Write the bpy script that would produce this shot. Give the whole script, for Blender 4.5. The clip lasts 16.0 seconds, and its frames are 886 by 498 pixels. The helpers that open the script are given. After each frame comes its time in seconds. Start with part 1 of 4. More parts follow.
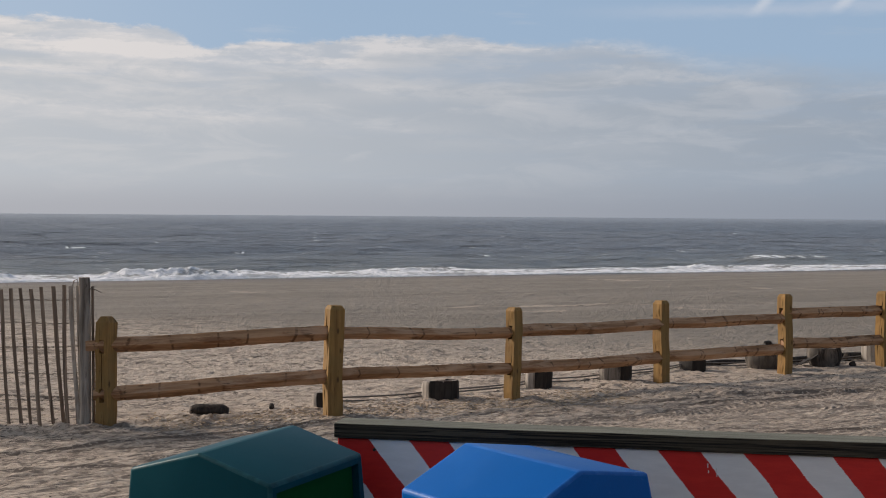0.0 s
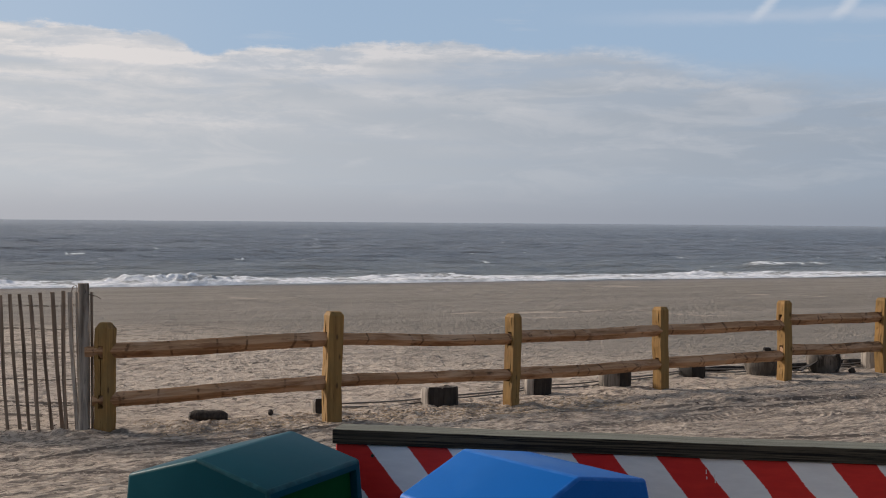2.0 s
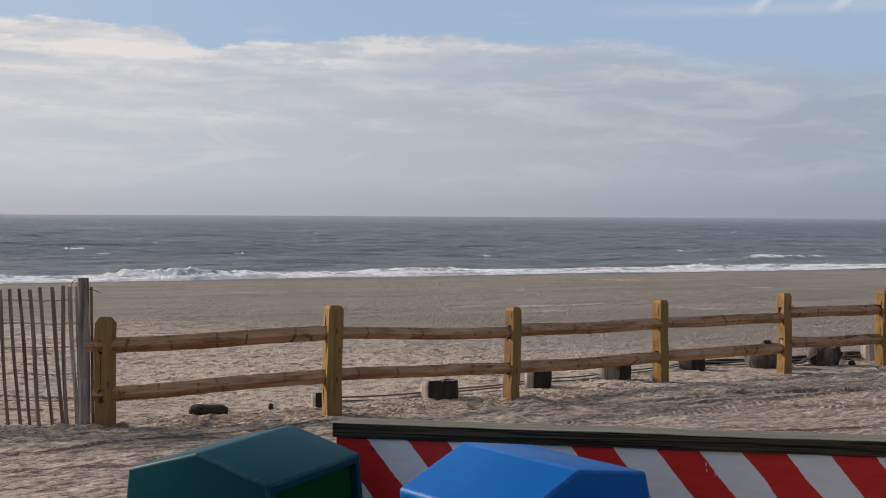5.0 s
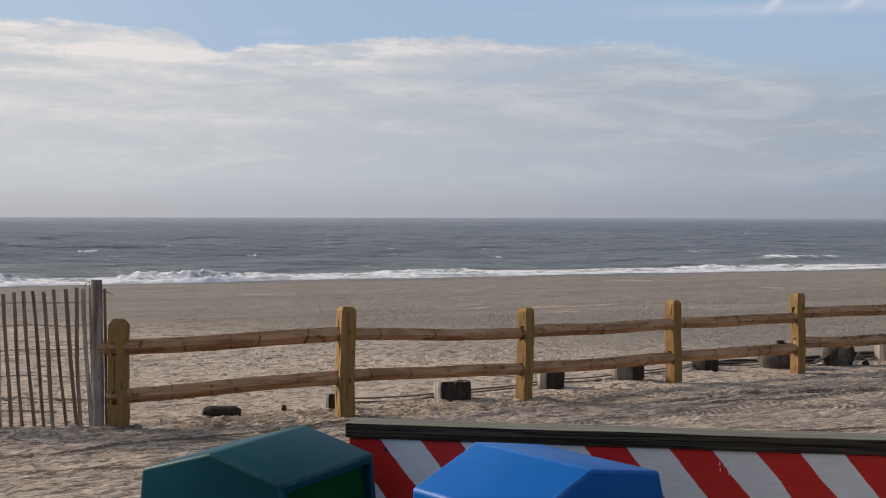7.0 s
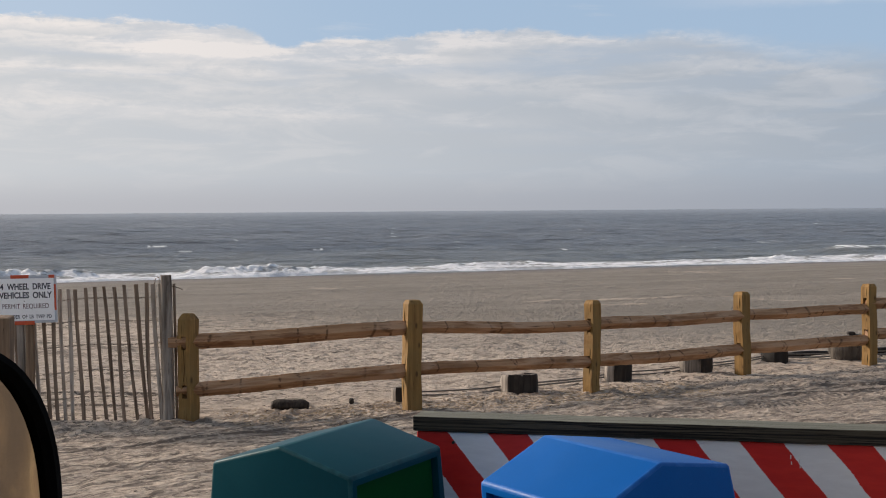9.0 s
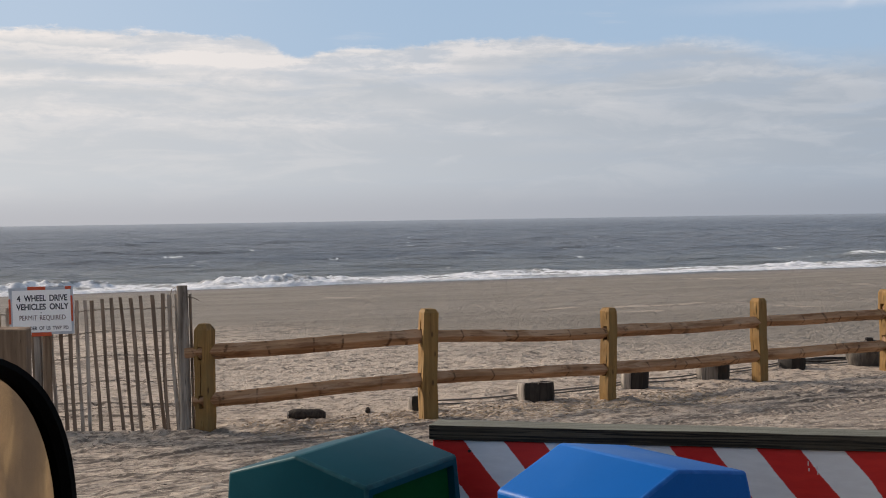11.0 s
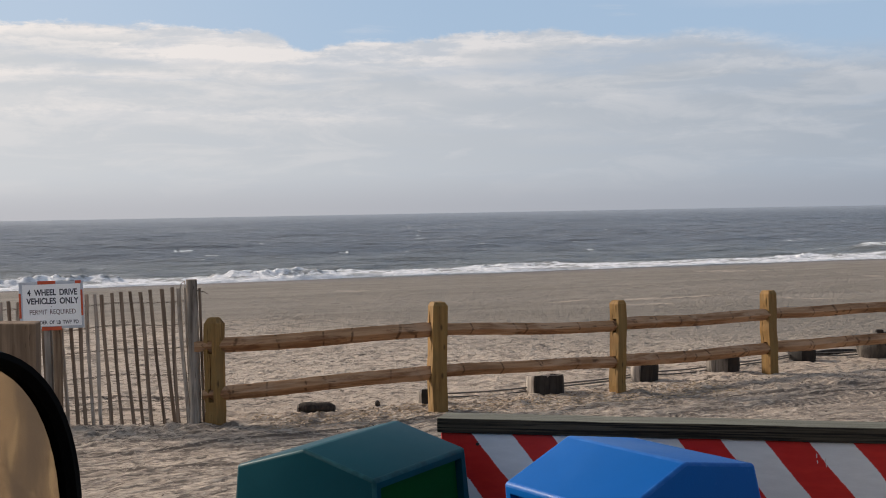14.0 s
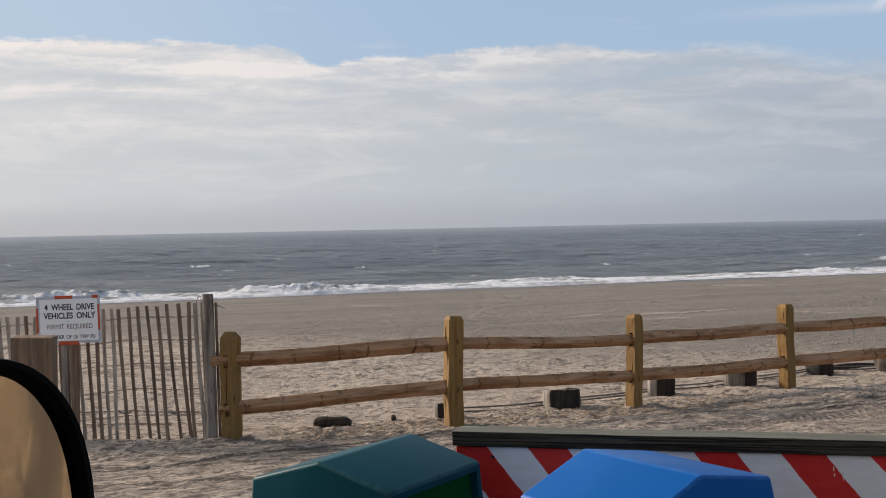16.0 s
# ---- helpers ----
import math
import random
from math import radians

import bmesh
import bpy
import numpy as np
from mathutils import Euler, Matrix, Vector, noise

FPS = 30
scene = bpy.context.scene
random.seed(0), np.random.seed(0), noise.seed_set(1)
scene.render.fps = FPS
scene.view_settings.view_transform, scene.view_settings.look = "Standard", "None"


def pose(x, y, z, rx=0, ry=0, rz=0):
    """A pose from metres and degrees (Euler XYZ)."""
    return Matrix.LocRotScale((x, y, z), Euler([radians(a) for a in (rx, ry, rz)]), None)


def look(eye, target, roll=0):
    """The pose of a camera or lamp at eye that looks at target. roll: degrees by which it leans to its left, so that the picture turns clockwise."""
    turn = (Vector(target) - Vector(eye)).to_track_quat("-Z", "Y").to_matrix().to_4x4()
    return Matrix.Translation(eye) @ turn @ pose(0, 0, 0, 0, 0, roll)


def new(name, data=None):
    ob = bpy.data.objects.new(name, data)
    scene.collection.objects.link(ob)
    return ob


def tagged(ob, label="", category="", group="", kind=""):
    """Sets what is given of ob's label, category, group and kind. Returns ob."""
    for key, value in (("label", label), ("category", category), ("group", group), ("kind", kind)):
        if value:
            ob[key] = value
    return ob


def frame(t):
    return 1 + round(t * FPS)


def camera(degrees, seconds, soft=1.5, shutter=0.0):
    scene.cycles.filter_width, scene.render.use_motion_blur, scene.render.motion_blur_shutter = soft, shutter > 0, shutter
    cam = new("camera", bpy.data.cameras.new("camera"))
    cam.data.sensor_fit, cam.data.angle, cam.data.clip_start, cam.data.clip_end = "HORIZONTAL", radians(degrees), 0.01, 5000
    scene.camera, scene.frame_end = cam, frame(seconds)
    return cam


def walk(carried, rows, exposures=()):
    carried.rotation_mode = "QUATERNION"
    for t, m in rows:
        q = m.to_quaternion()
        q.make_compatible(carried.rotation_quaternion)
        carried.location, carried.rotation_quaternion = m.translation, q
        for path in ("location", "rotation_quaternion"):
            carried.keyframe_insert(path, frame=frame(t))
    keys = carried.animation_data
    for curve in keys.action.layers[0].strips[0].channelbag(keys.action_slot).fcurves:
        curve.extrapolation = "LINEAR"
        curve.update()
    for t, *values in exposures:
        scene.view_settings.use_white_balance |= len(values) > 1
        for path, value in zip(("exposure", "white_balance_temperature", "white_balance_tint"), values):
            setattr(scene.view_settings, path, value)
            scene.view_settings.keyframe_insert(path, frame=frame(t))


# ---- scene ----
cam = camera(36, 16.0, soft=1.0)
PATH = [
    (0, pose(-0.0028, -0.0009, 1.7525, 88.596, -0.421, 0.148)),
    (0.5, pose(-0.0027, -0.0009, 1.7520, 88.820, -0.436, 0.461)),
    (1, pose(-0.0014, -0.0008, 1.7522, 88.750, -0.476, 0.091)),
    (1.5, pose(0.0002, -0.0005, 1.7516, 88.814, -0.397, 0.076)),
    (2, pose(0.0009, -0.0006, 1.7513, 88.860, -0.465, 0.134)),
    (2.5, pose(0.0030, 0.0008, 1.7525, 88.812, -0.426, -0.057)),
    (3, pose(0.0033, -0.0001, 1.7512, 88.884, -0.398, -0.149)),
    (3.5, pose(0.0023, -0.0002, 1.7506, 88.676, -0.263, 0.028)),
    (4, pose(0.0020, 0.0003, 1.7509, 88.778, -0.299, 0.182)),
    (4.2, pose(0.0023, 0.0001, 1.7511, 88.597, -0.308, 0.118)),
    (6.3, pose(0.0016, 0.0003, 1.7485, 88.604, -0.320, 0.188)),
    (6.5, pose(0.0046, -0.0000, 1.7492, 88.732, -0.227, 0.472)),
    (7, pose(0.0024, -0.0004, 1.7461, 88.656, -0.103, 0.639)),
    (7.5, pose(-0.0142, -0.0003, 1.7466, 88.682, 0.009, 1.604)),
    (8, pose(-0.0060, -0.0001, 1.7405, 88.512, 0.293, 3.073)),
    (8.5, pose(0.0010, 0.0005, 1.7413, 88.465, 0.447, 3.257)),
    (9, pose(-0.0000, -0.0002, 1.7468, 88.370, 0.410, 3.377)),
    (9.5, pose(-0.0005, -0.0003, 1.7461, 88.544, 0.535, 3.646)),
    (9.7, pose(0.0011, -0.0001, 1.7460, 88.743, 0.697, 3.735)),
    (12, pose(0.0041, -0.0002, 1.7465, 88.685, 0.837, 4.085)),
    (12.5, pose(0.0047, -0.0003, 1.7455, 88.605, 0.723, 3.956)),
    (13, pose(0.0040, -0.0002, 1.7451, 88.801, 0.802, 4.053)),
    (13.5, pose(0.0062, 0.0005, 1.7443, 88.544, 0.871, 4.012)),
    (14, pose(0.0108, 0.0012, 1.7461, 88.457, 1.038, 4.435)),
    (14.5, pose(0.0096, 0.0011, 1.7440, 88.849, 0.986, 4.370)),
    (15, pose(0.0105, 0.0008, 1.7408, 89.116, 1.149, 4.632)),
    (15.5, pose(0.0131, 0.0004, 1.7429, 89.199, 1.218, 4.919)),
    (16, pose(0.0153, 0.0001, 1.7404, 89.090, 1.166, 5.116)),
]
walk(cam, PATH, [(0, -0.21, 6620, 13), (3.5, -0.15, 6620, 13), (6.5, -0.09, 6680, 13), (9, -0.03, 6720, 13), (16, -0.01, 6720, 13)])

# ---------------------------------------------------------------- light
SUN_AZ, SUN_EL = radians(-66), radians(26)      # low on the left, veiled by thin cloud
sun_dir = Vector((math.sin(SUN_AZ) * math.cos(SUN_EL), math.cos(SUN_AZ) * math.cos(SUN_EL), math.sin(SUN_EL)))
sun = new("sun", bpy.data.lights.new("sun", "SUN"))
sun.data.energy, sun.data.angle, sun.data.color = 4.8, radians(12.0), (1.0, 0.88, 0.75)
sun.matrix_world = look(sun_dir * 50, (0, 0, 0))


class Graph:
    """Small helper that strings shader nodes together."""

    def __init__(self, tree):
        self.t = tree
        tree.nodes.clear()

    def node(self, kind, **props):
        n = self.t.nodes.new(kind)
        for key, value in props.items():
            if key == "op":
                n.operation = value
            elif key == "blend":
                n.blend_type = value
            elif key == "data":
                n.data_type = value
        return n

    def put(self, sock, value):
        if isinstance(value, bpy.types.NodeSocket):
            self.t.links.new(value, sock)
        elif value is not None:
            sock.default_value = value

    def math(self, op, a, b=None, c=None, clamp=False):
        n = self.node("ShaderNodeMath", op=op)
        n.use_clamp = clamp
        for i, v in enumerate((a, b, c)):
            self.put(n.inputs[i], v)
        return n.outputs[0]

    def vmath(self, op, a, b=None):
        n = self.node("ShaderNodeVectorMath", op=op)
        self.put(n.inputs[0], a)
        self.put(n.inputs[1], b)
        return n.outputs[0]

    def mix(self, fac, a, b, blend="MIX"):
        n = self.node("ShaderNodeMix", data="RGBA", blend=blend)
        self.put(n.inputs[0], fac)
        self.put(n.inputs[6], a if isinstance(a, bpy.types.NodeSocket) else (*a, 1)[:4])
        self.put(n.inputs[7], b if isinstance(b, bpy.types.NodeSocket) else (*b, 1)[:4])
        return n.outputs[2]

    def noise(self, vec, scale, detail=5.0, rough=0.55, dist=0.0):
        n = self.node("ShaderNodeTexNoise")
        self.put(n.inputs["Vector"], vec)
        self.put(n.inputs["Scale"], scale)
        self.put(n.inputs["Detail"], detail)
        self.put(n.inputs["Roughness"], rough)
        self.put(n.inputs["Distortion"], dist)
        return n.outputs[0]

    def ramp(self, v, lo, hi, a=0.0, b=1.0, smooth=True):
        n = self.node("ShaderNodeMapRange")
        n.interpolation_type = "SMOOTHSTEP" if smooth else "LINEAR"
        n.clamp = True
        for i, x in enumerate((v, lo, hi, a, b)):
            self.put(n.inputs[i], x)
        return n.outputs[0]

    def scale(self, vec, s):
        return self.vmath("MULTIPLY", vec, s)

    def combine(self, x, y, z):
        n = self.node("ShaderNodeCombineXYZ")
        for i, v in enumerate((x, y, z)):
            self.put(n.inputs[i], v)
        return n.outputs[0]

    def split(self, vec):
        n = self.node("ShaderNodeSeparateXYZ")
        self.put(n.inputs[0], vec)
        return n.outputs


def make_world():
    world = bpy.data.worlds.new("sky")
    world.use_nodes = True
    scene.world = world
    g = Graph(world.node_tree)
    sky = g.node("ShaderNodeTexSky")
    sky.sky_type, sky.sun_disc = "NISHITA", False
    sky.sun_elevation, sky.sun_rotation = SUN_EL, SUN_AZ
    sky.air_density, sky.dust_density, sky.ozone_density = 1.0, 1.5, 1.6
    way = g.node("ShaderNodeTexCoord").outputs["Generated"]
    x, y, z = g.split(way)
    az = g.math("ARCTAN2", x, y)
    el = g.math("ARCSINE", z)
    facing = g.math("MULTIPLY_ADD", x, -0.956, g.math("MULTIPLY", y, 0.292))
    sunward = g.ramp(facing, -0.30, 0.90)
    # clear air: the sky model, deepened overhead
    blue = g.mix(1.0, sky.outputs[0], (0.075, 0.075, 0.075), "MULTIPLY")
    blue = g.mix(g.ramp(el, 0.08, 0.75, 0.80, 0.55), blue, g.mix(g.ramp(el, 0.12, 0.9), (0.365, 0.520, 0.715), (0.370, 0.398, 0.445)))
    # the near rim of a bank of cloud that hangs over the sea, ragged, lower to the right
    edge = g.node("ShaderNodeValToRGB")
    edge.color_ramp.interpolation = "CARDINAL"
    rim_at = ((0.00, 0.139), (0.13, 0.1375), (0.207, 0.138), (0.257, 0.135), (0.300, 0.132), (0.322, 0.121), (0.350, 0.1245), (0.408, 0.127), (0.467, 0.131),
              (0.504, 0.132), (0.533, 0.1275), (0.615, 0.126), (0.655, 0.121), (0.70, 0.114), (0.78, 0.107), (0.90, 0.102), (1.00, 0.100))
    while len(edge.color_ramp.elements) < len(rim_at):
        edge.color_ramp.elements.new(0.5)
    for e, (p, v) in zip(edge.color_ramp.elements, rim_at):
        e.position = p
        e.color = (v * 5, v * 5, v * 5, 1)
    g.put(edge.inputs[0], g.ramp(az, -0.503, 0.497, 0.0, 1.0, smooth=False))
    rim = g.math("MULTIPLY", g.split(edge.outputs[0])[0], 0.2)
    vec = g.combine(g.math("MULTIPLY", az, 24.0), g.math("MULTIPLY", el, 62.0), 0.35)
    puffs = g.noise(vec, 1.0, 8.0, 0.62, 0.3)
    fine = g.noise(vec, 3.9, 6.0, 0.62, 0.3)
    warp = g.math("MULTIPLY_ADD", puffs, 0.016, -0.008)
    warp = g.math("ADD", warp, g.math("MULTIPLY_ADD", fine, 0.007, -0.0035))
    rim = g.math("ADD", rim, warp)
    below = g.math("SUBTRACT", rim, el)
    soft = g.ramp(az, 0.02, 0.28, 0.0035, 0.024)
    bank = g.ramp(below, g.math("MULTIPLY", soft, -0.4), soft)
    # streaks and layers inside the bank, which lean a little
    vec2 = g.combine(g.math("MULTIPLY", az, 9.0), g.math("MULTIPLY", el, 64.0), 2.1)
    streak = g.noise(vec2, 1.0, 6.0, 0.58, 0.25)
    vec3 = g.combine(g.math("MULTIPLY", az, 11.0), g.math("MULTIPLY", el, 50.0), 7.7)
    lump = g.noise(vec3, 1.0, 6.0, 0.6, 0.5)
    white = g.mix(sunward, (0.450, 0.510, 0.580), (0.850, 0.815, 0.780))
    grey = g.mix(sunward, (0.285, 0.356, 0.440), (0.595, 0.628, 0.650))

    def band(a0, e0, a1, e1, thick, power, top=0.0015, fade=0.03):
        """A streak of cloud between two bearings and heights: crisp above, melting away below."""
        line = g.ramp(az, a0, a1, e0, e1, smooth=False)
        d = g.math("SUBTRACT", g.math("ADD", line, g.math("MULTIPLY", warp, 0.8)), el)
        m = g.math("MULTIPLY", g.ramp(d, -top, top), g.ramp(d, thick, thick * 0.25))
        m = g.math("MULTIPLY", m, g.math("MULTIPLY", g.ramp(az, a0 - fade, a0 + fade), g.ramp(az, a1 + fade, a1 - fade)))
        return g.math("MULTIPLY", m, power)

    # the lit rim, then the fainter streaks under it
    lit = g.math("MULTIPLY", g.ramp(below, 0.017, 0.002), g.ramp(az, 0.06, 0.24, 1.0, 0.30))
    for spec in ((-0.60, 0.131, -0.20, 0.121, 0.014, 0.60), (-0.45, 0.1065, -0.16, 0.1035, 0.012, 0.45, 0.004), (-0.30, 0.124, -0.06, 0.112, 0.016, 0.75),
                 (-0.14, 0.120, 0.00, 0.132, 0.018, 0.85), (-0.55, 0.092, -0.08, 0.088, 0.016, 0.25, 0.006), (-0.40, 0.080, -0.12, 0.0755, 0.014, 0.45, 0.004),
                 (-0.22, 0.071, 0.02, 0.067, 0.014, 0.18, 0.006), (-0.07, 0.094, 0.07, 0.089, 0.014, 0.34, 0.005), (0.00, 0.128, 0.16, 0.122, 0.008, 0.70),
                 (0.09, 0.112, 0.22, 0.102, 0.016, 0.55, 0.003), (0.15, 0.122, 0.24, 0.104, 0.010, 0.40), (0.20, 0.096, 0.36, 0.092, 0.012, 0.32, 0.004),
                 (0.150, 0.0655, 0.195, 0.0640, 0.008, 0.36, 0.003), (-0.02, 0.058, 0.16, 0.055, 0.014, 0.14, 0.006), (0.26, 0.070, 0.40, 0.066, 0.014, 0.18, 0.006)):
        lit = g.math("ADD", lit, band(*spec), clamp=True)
    lit = g.math("MULTIPLY", lit, g.ramp(g.math("ADD", streak, g.math("MULTIPLY", fine, 0.8)), 0.72, 1.02, 0.36, 1.0))
    lit = g.math("ADD", lit, g.math("MULTIPLY", g.ramp(lump, 0.45, 0.64), g.ramp(below, 0.12, 0.02, 0.14, 0.42)), clamp=True)
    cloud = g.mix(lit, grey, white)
    # blue-grey hollows
    dim = g.math("MULTIPLY", g.ramp(streak, 0.54, 0.38), g.ramp(below, 0.0, 0.06, 0.50, 0.12))
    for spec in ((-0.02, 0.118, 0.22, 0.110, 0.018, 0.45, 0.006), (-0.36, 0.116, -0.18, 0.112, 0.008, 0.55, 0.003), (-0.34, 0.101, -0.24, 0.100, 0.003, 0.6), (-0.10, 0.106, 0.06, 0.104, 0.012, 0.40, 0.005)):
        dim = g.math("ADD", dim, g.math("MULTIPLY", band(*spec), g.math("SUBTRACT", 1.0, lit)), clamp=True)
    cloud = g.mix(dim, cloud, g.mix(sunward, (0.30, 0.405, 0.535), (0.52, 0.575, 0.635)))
    haze = g.mix(sunward, (0.262, 0.312, 0.385), (0.485, 0.500, 0.530))
    cloud = g.mix(g.ramp(el, 0.034, 0.0), cloud, haze)
    # thin veils and two short vapour trails in the blue above
    veil = g.math("MULTIPLY", g.ramp(streak, 0.60, 0.85), g.ramp(el, 0.5, 0.13, 0.1, 0.35))
    blue = g.mix(veil, blue, white)
    blue = g.mix(g.ramp(az, -0.05, -0.40, 0.0, 0.30), blue, (0.56, 0.64, 0.73))
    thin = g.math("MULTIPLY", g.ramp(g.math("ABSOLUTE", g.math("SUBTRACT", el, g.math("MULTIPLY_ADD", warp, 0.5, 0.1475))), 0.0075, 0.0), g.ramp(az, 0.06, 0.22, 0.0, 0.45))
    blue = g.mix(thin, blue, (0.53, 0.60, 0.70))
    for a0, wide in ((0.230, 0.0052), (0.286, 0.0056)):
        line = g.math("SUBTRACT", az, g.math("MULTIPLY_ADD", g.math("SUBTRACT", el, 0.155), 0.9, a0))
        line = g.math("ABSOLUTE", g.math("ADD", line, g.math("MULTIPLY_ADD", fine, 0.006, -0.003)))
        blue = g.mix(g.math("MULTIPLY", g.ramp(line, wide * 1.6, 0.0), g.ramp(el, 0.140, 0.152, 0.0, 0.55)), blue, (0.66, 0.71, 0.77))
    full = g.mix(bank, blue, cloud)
    back = g.node("ShaderNodeBackground")
    g.put(back.inputs[0], full)
    back.inputs[1].default_value = 1.08
    out = g.node("ShaderNodeOutputWorld")
    g.t.links.new(back.outputs[0], out.inputs[0])


make_world()


# ---------------------------------------------------------------- materials
def shader(name):
    m = bpy.data.materials.new(name)
    m.use_nodes = True
    g = Graph(m.node_tree)
    b = g.node("ShaderNodeBsdfPrincipled")
    out = g.node("ShaderNodeOutputMaterial")
    g.t.links.new(b.outputs[0], out.inputs[0])
    return m, g, b


def coords(g, own=True):
    """Metres in the object's own space, shifted at random from object to object."""
    v = g.node("ShaderNodeTexCoord").outputs["Object"]
    if own:
        r = g.node("ShaderNodeObjectInfo").outputs["Random"]
        v = g.vmath("ADD", v, g.combine(g.math("MULTIPLY", r, 37.0), g.math("MULTIPLY", r, 11.0), g.math("MULTIPLY", r, 23.0)))
    return v


def relief(g, b, height, strength, distance):
    n = g.node("ShaderNodeBump")
    n.inputs["Strength"].default_value = strength
    n.inputs["Distance"].default_value = distance
    g.put(n.inputs["Height"], height)
    g.t.links.new(n.outputs[0], b.inputs["Normal"])


def plain(name, a, c, rough=0.5, scale=8.0, bump=0.15, fine=180.0, metal=0.0, spec=0.5, worn=None):
    m, g, b = shader(name)
    v = coords(g)
    n1, n2 = g.noise(v, scale, 5.0), g.noise(v, fine, 3.0)
    col = g.mix(g.ramp(n1, 0.3, 0.7), a, c)
    col = g.mix(g.math("MULTIPLY", g.ramp(n2, 0.4, 0.75), 0.25), col, [k * 0.7 for k in a])
    if worn:
        # long faint scratches and chalky patches
        scratch = g.noise(g.scale(v, (3.0, 40.0, 40.0)), 1.0, 3.0, 0.6, 0.2)
        chalk = g.noise(v, 5.0, 3.0, 0.5, 0.4)
        col = g.mix(g.math("MULTIPLY", g.ramp(scratch, 0.66, 0.74), 0.10), col, worn)
        col = g.mix(g.ramp(chalk, 0.50, 0.72, 0.0, 0.07), col, worn)
    g.put(b.inputs["Base Color"], col)
    g.put(b.inputs["Roughness"], g.ramp(n1, 0.2, 0.8, rough * 0.85, min(1.0, rough * 1.2)))
    b.inputs["Metallic"].default_value = metal
    b.inputs["Specular IOR Level"].default_value = spec
    relief(g, b, n2, bump, 0.002)
    return m


def timber(name, pale, dark, along="x", rough=0.8, knots=True, cracks=0.6, grey=None, rings=False, tight=22.0, hard=0.22):
    """Split or sawn wood, grain along one axis of the object."""
    m, g, b = shader(name)
    v = coords(g)
    k = {"x": (1.2, tight, tight), "y": (tight, 1.2, tight), "z": (tight, tight, 1.2)}[along]
    gv = g.scale(v, k)
    grain = g.noise(gv, 1.0, 6.0, 0.62, 0.8)
    thin = g.noise(gv, 4.5, 4.0, 0.6, 0.3)
    blot = g.noise(v, 3.2, 4.0, 0.6, 0.4)
    col = g.mix(g.ramp(grain, 0.5 - hard, 0.5 + hard), dark, pale)
    col = g.mix(g.math("MULTIPLY", g.ramp(blot, 0.45, 0.7), 0.55), col, [c * 0.62 for c in pale])
    if grey:
        col = g.mix(g.math("MULTIPLY", g.ramp(g.noise(v, 5.5, 5.0), 0.4, 0.65), 0.7), col, grey)
    if knots:
        kn = g.node("ShaderNodeTexVoronoi")
        kn.feature = "F1"
        g.put(kn.inputs["Vector"], g.scale(v, {"x": (1.0, 2.4, 2.4), "y": (2.4, 1.0, 2.4), "z": (2.4, 2.4, 1.0)}[along]))
        kn.inputs["Scale"].default_value = 4.0
        col = g.mix(g.ramp(kn.outputs["Distance"], 0.16, 0.05, 0.0, 0.8), col, [c * 0.35 for c in dark])
    if rings:
        # branch scars and nicks across the grain
        nick = g.node("ShaderNodeTexVoronoi")
        nick.feature = "DISTANCE_TO_EDGE"
        g.put(nick.inputs["Vector"], g.scale(v, (2.6, 0.9, 0.7)))
        nick.inputs["Scale"].default_value = 1.0
        torn = g.noise(g.scale(v, (9.0, 26.0, 26.0)), 1.0, 3.0, 0.6, 0.6)
        band = g.math("MULTIPLY", g.ramp(nick.outputs["Distance"], 0.032, 0.008), g.ramp(torn, 0.40, 0.52))
        col = g.mix(g.math("MULTIPLY", band, 0.75), col, [c * 0.30 for c in dark])
        # rags of inner bark, and bleached patches
        bark = g.noise(g.scale(v, (2.4, 11.0, 11.0)), 1.0, 4.0, 0.65, 0.5)
        col = g.mix(g.ramp(bark, 0.56, 0.66, 0.0, 0.65), col, [dark[0] * 0.75, dark[1] * 0.6, dark[2] * 0.55])
        pale_on = g.noise(g.scale(v, (1.1, 5.0, 5.0)), 1.7, 4.0, 0.6, 0.4)
        col = g.mix(g.ramp(pale_on, 0.48, 0.64, 0.0, 0.70), col, [pale[0] * 1.02, pale[1] * 1.12, pale[2] * 1.30])
    split = g.ramp(thin, 0.36, 0.30, 0.0, cracks)
    col = g.mix(split, col, [c * 0.3 for c in dark])
    g.put(b.inputs["Base Color"], col)
    b.inputs["Roughness"].default_value = rough
    b.inputs["Specular IOR Level"].default_value = 0.3
    relief(g, b, g.math("ADD", grain, g.math("MULTIPLY", thin, 0.6)), 0.55, 0.006)
    return m


#         from x, y       to x, y       half width, depth, tread pitch (0: smooth)
TRACKS = ((-4.7, 8.75, -0.4, 11.75, 0.10, 0.014, 0.0), (-5.4, 8.50, -1.0, 9.60, 0.09, 0.014, 0.0), (-5.4, 9.30, -1.5, 10.30, 0.08, 0.012, 0.0),
          (1.0, 11.55, 5.6, 14.75, 0.10, 0.012, 0.085), (2.5, 13.35, 6.5, 14.45, 0.075, 0.026, 0.0), (0.5, 11.35, 3.4, 12.80, 0.12, 0.012, 0.075),
          (2.6, 12.35, 6.2, 13.45, 0.11, 0.012, 0.085), (1.2, 12.45, 6.4, 15.15, 0.045, 0.018, 0.0), (1.9, 12.55, 6.4, 14.85, 0.035, 0.016, 0.0), (1.6, 10.9, 6.4, 12.0, 0.045, 0.016, 0.0),
          (-6.5, 12.95, -2.2, 12.85, 0.09, 0.020, 0.0), (-6.5, 12.00, -2.6, 12.05, 0.09, 0.020, 0.0))


def sand_material():
    m, g, b = shader("sand")
    v = g.node("ShaderNodeNewGeometry").outputs["Position"]
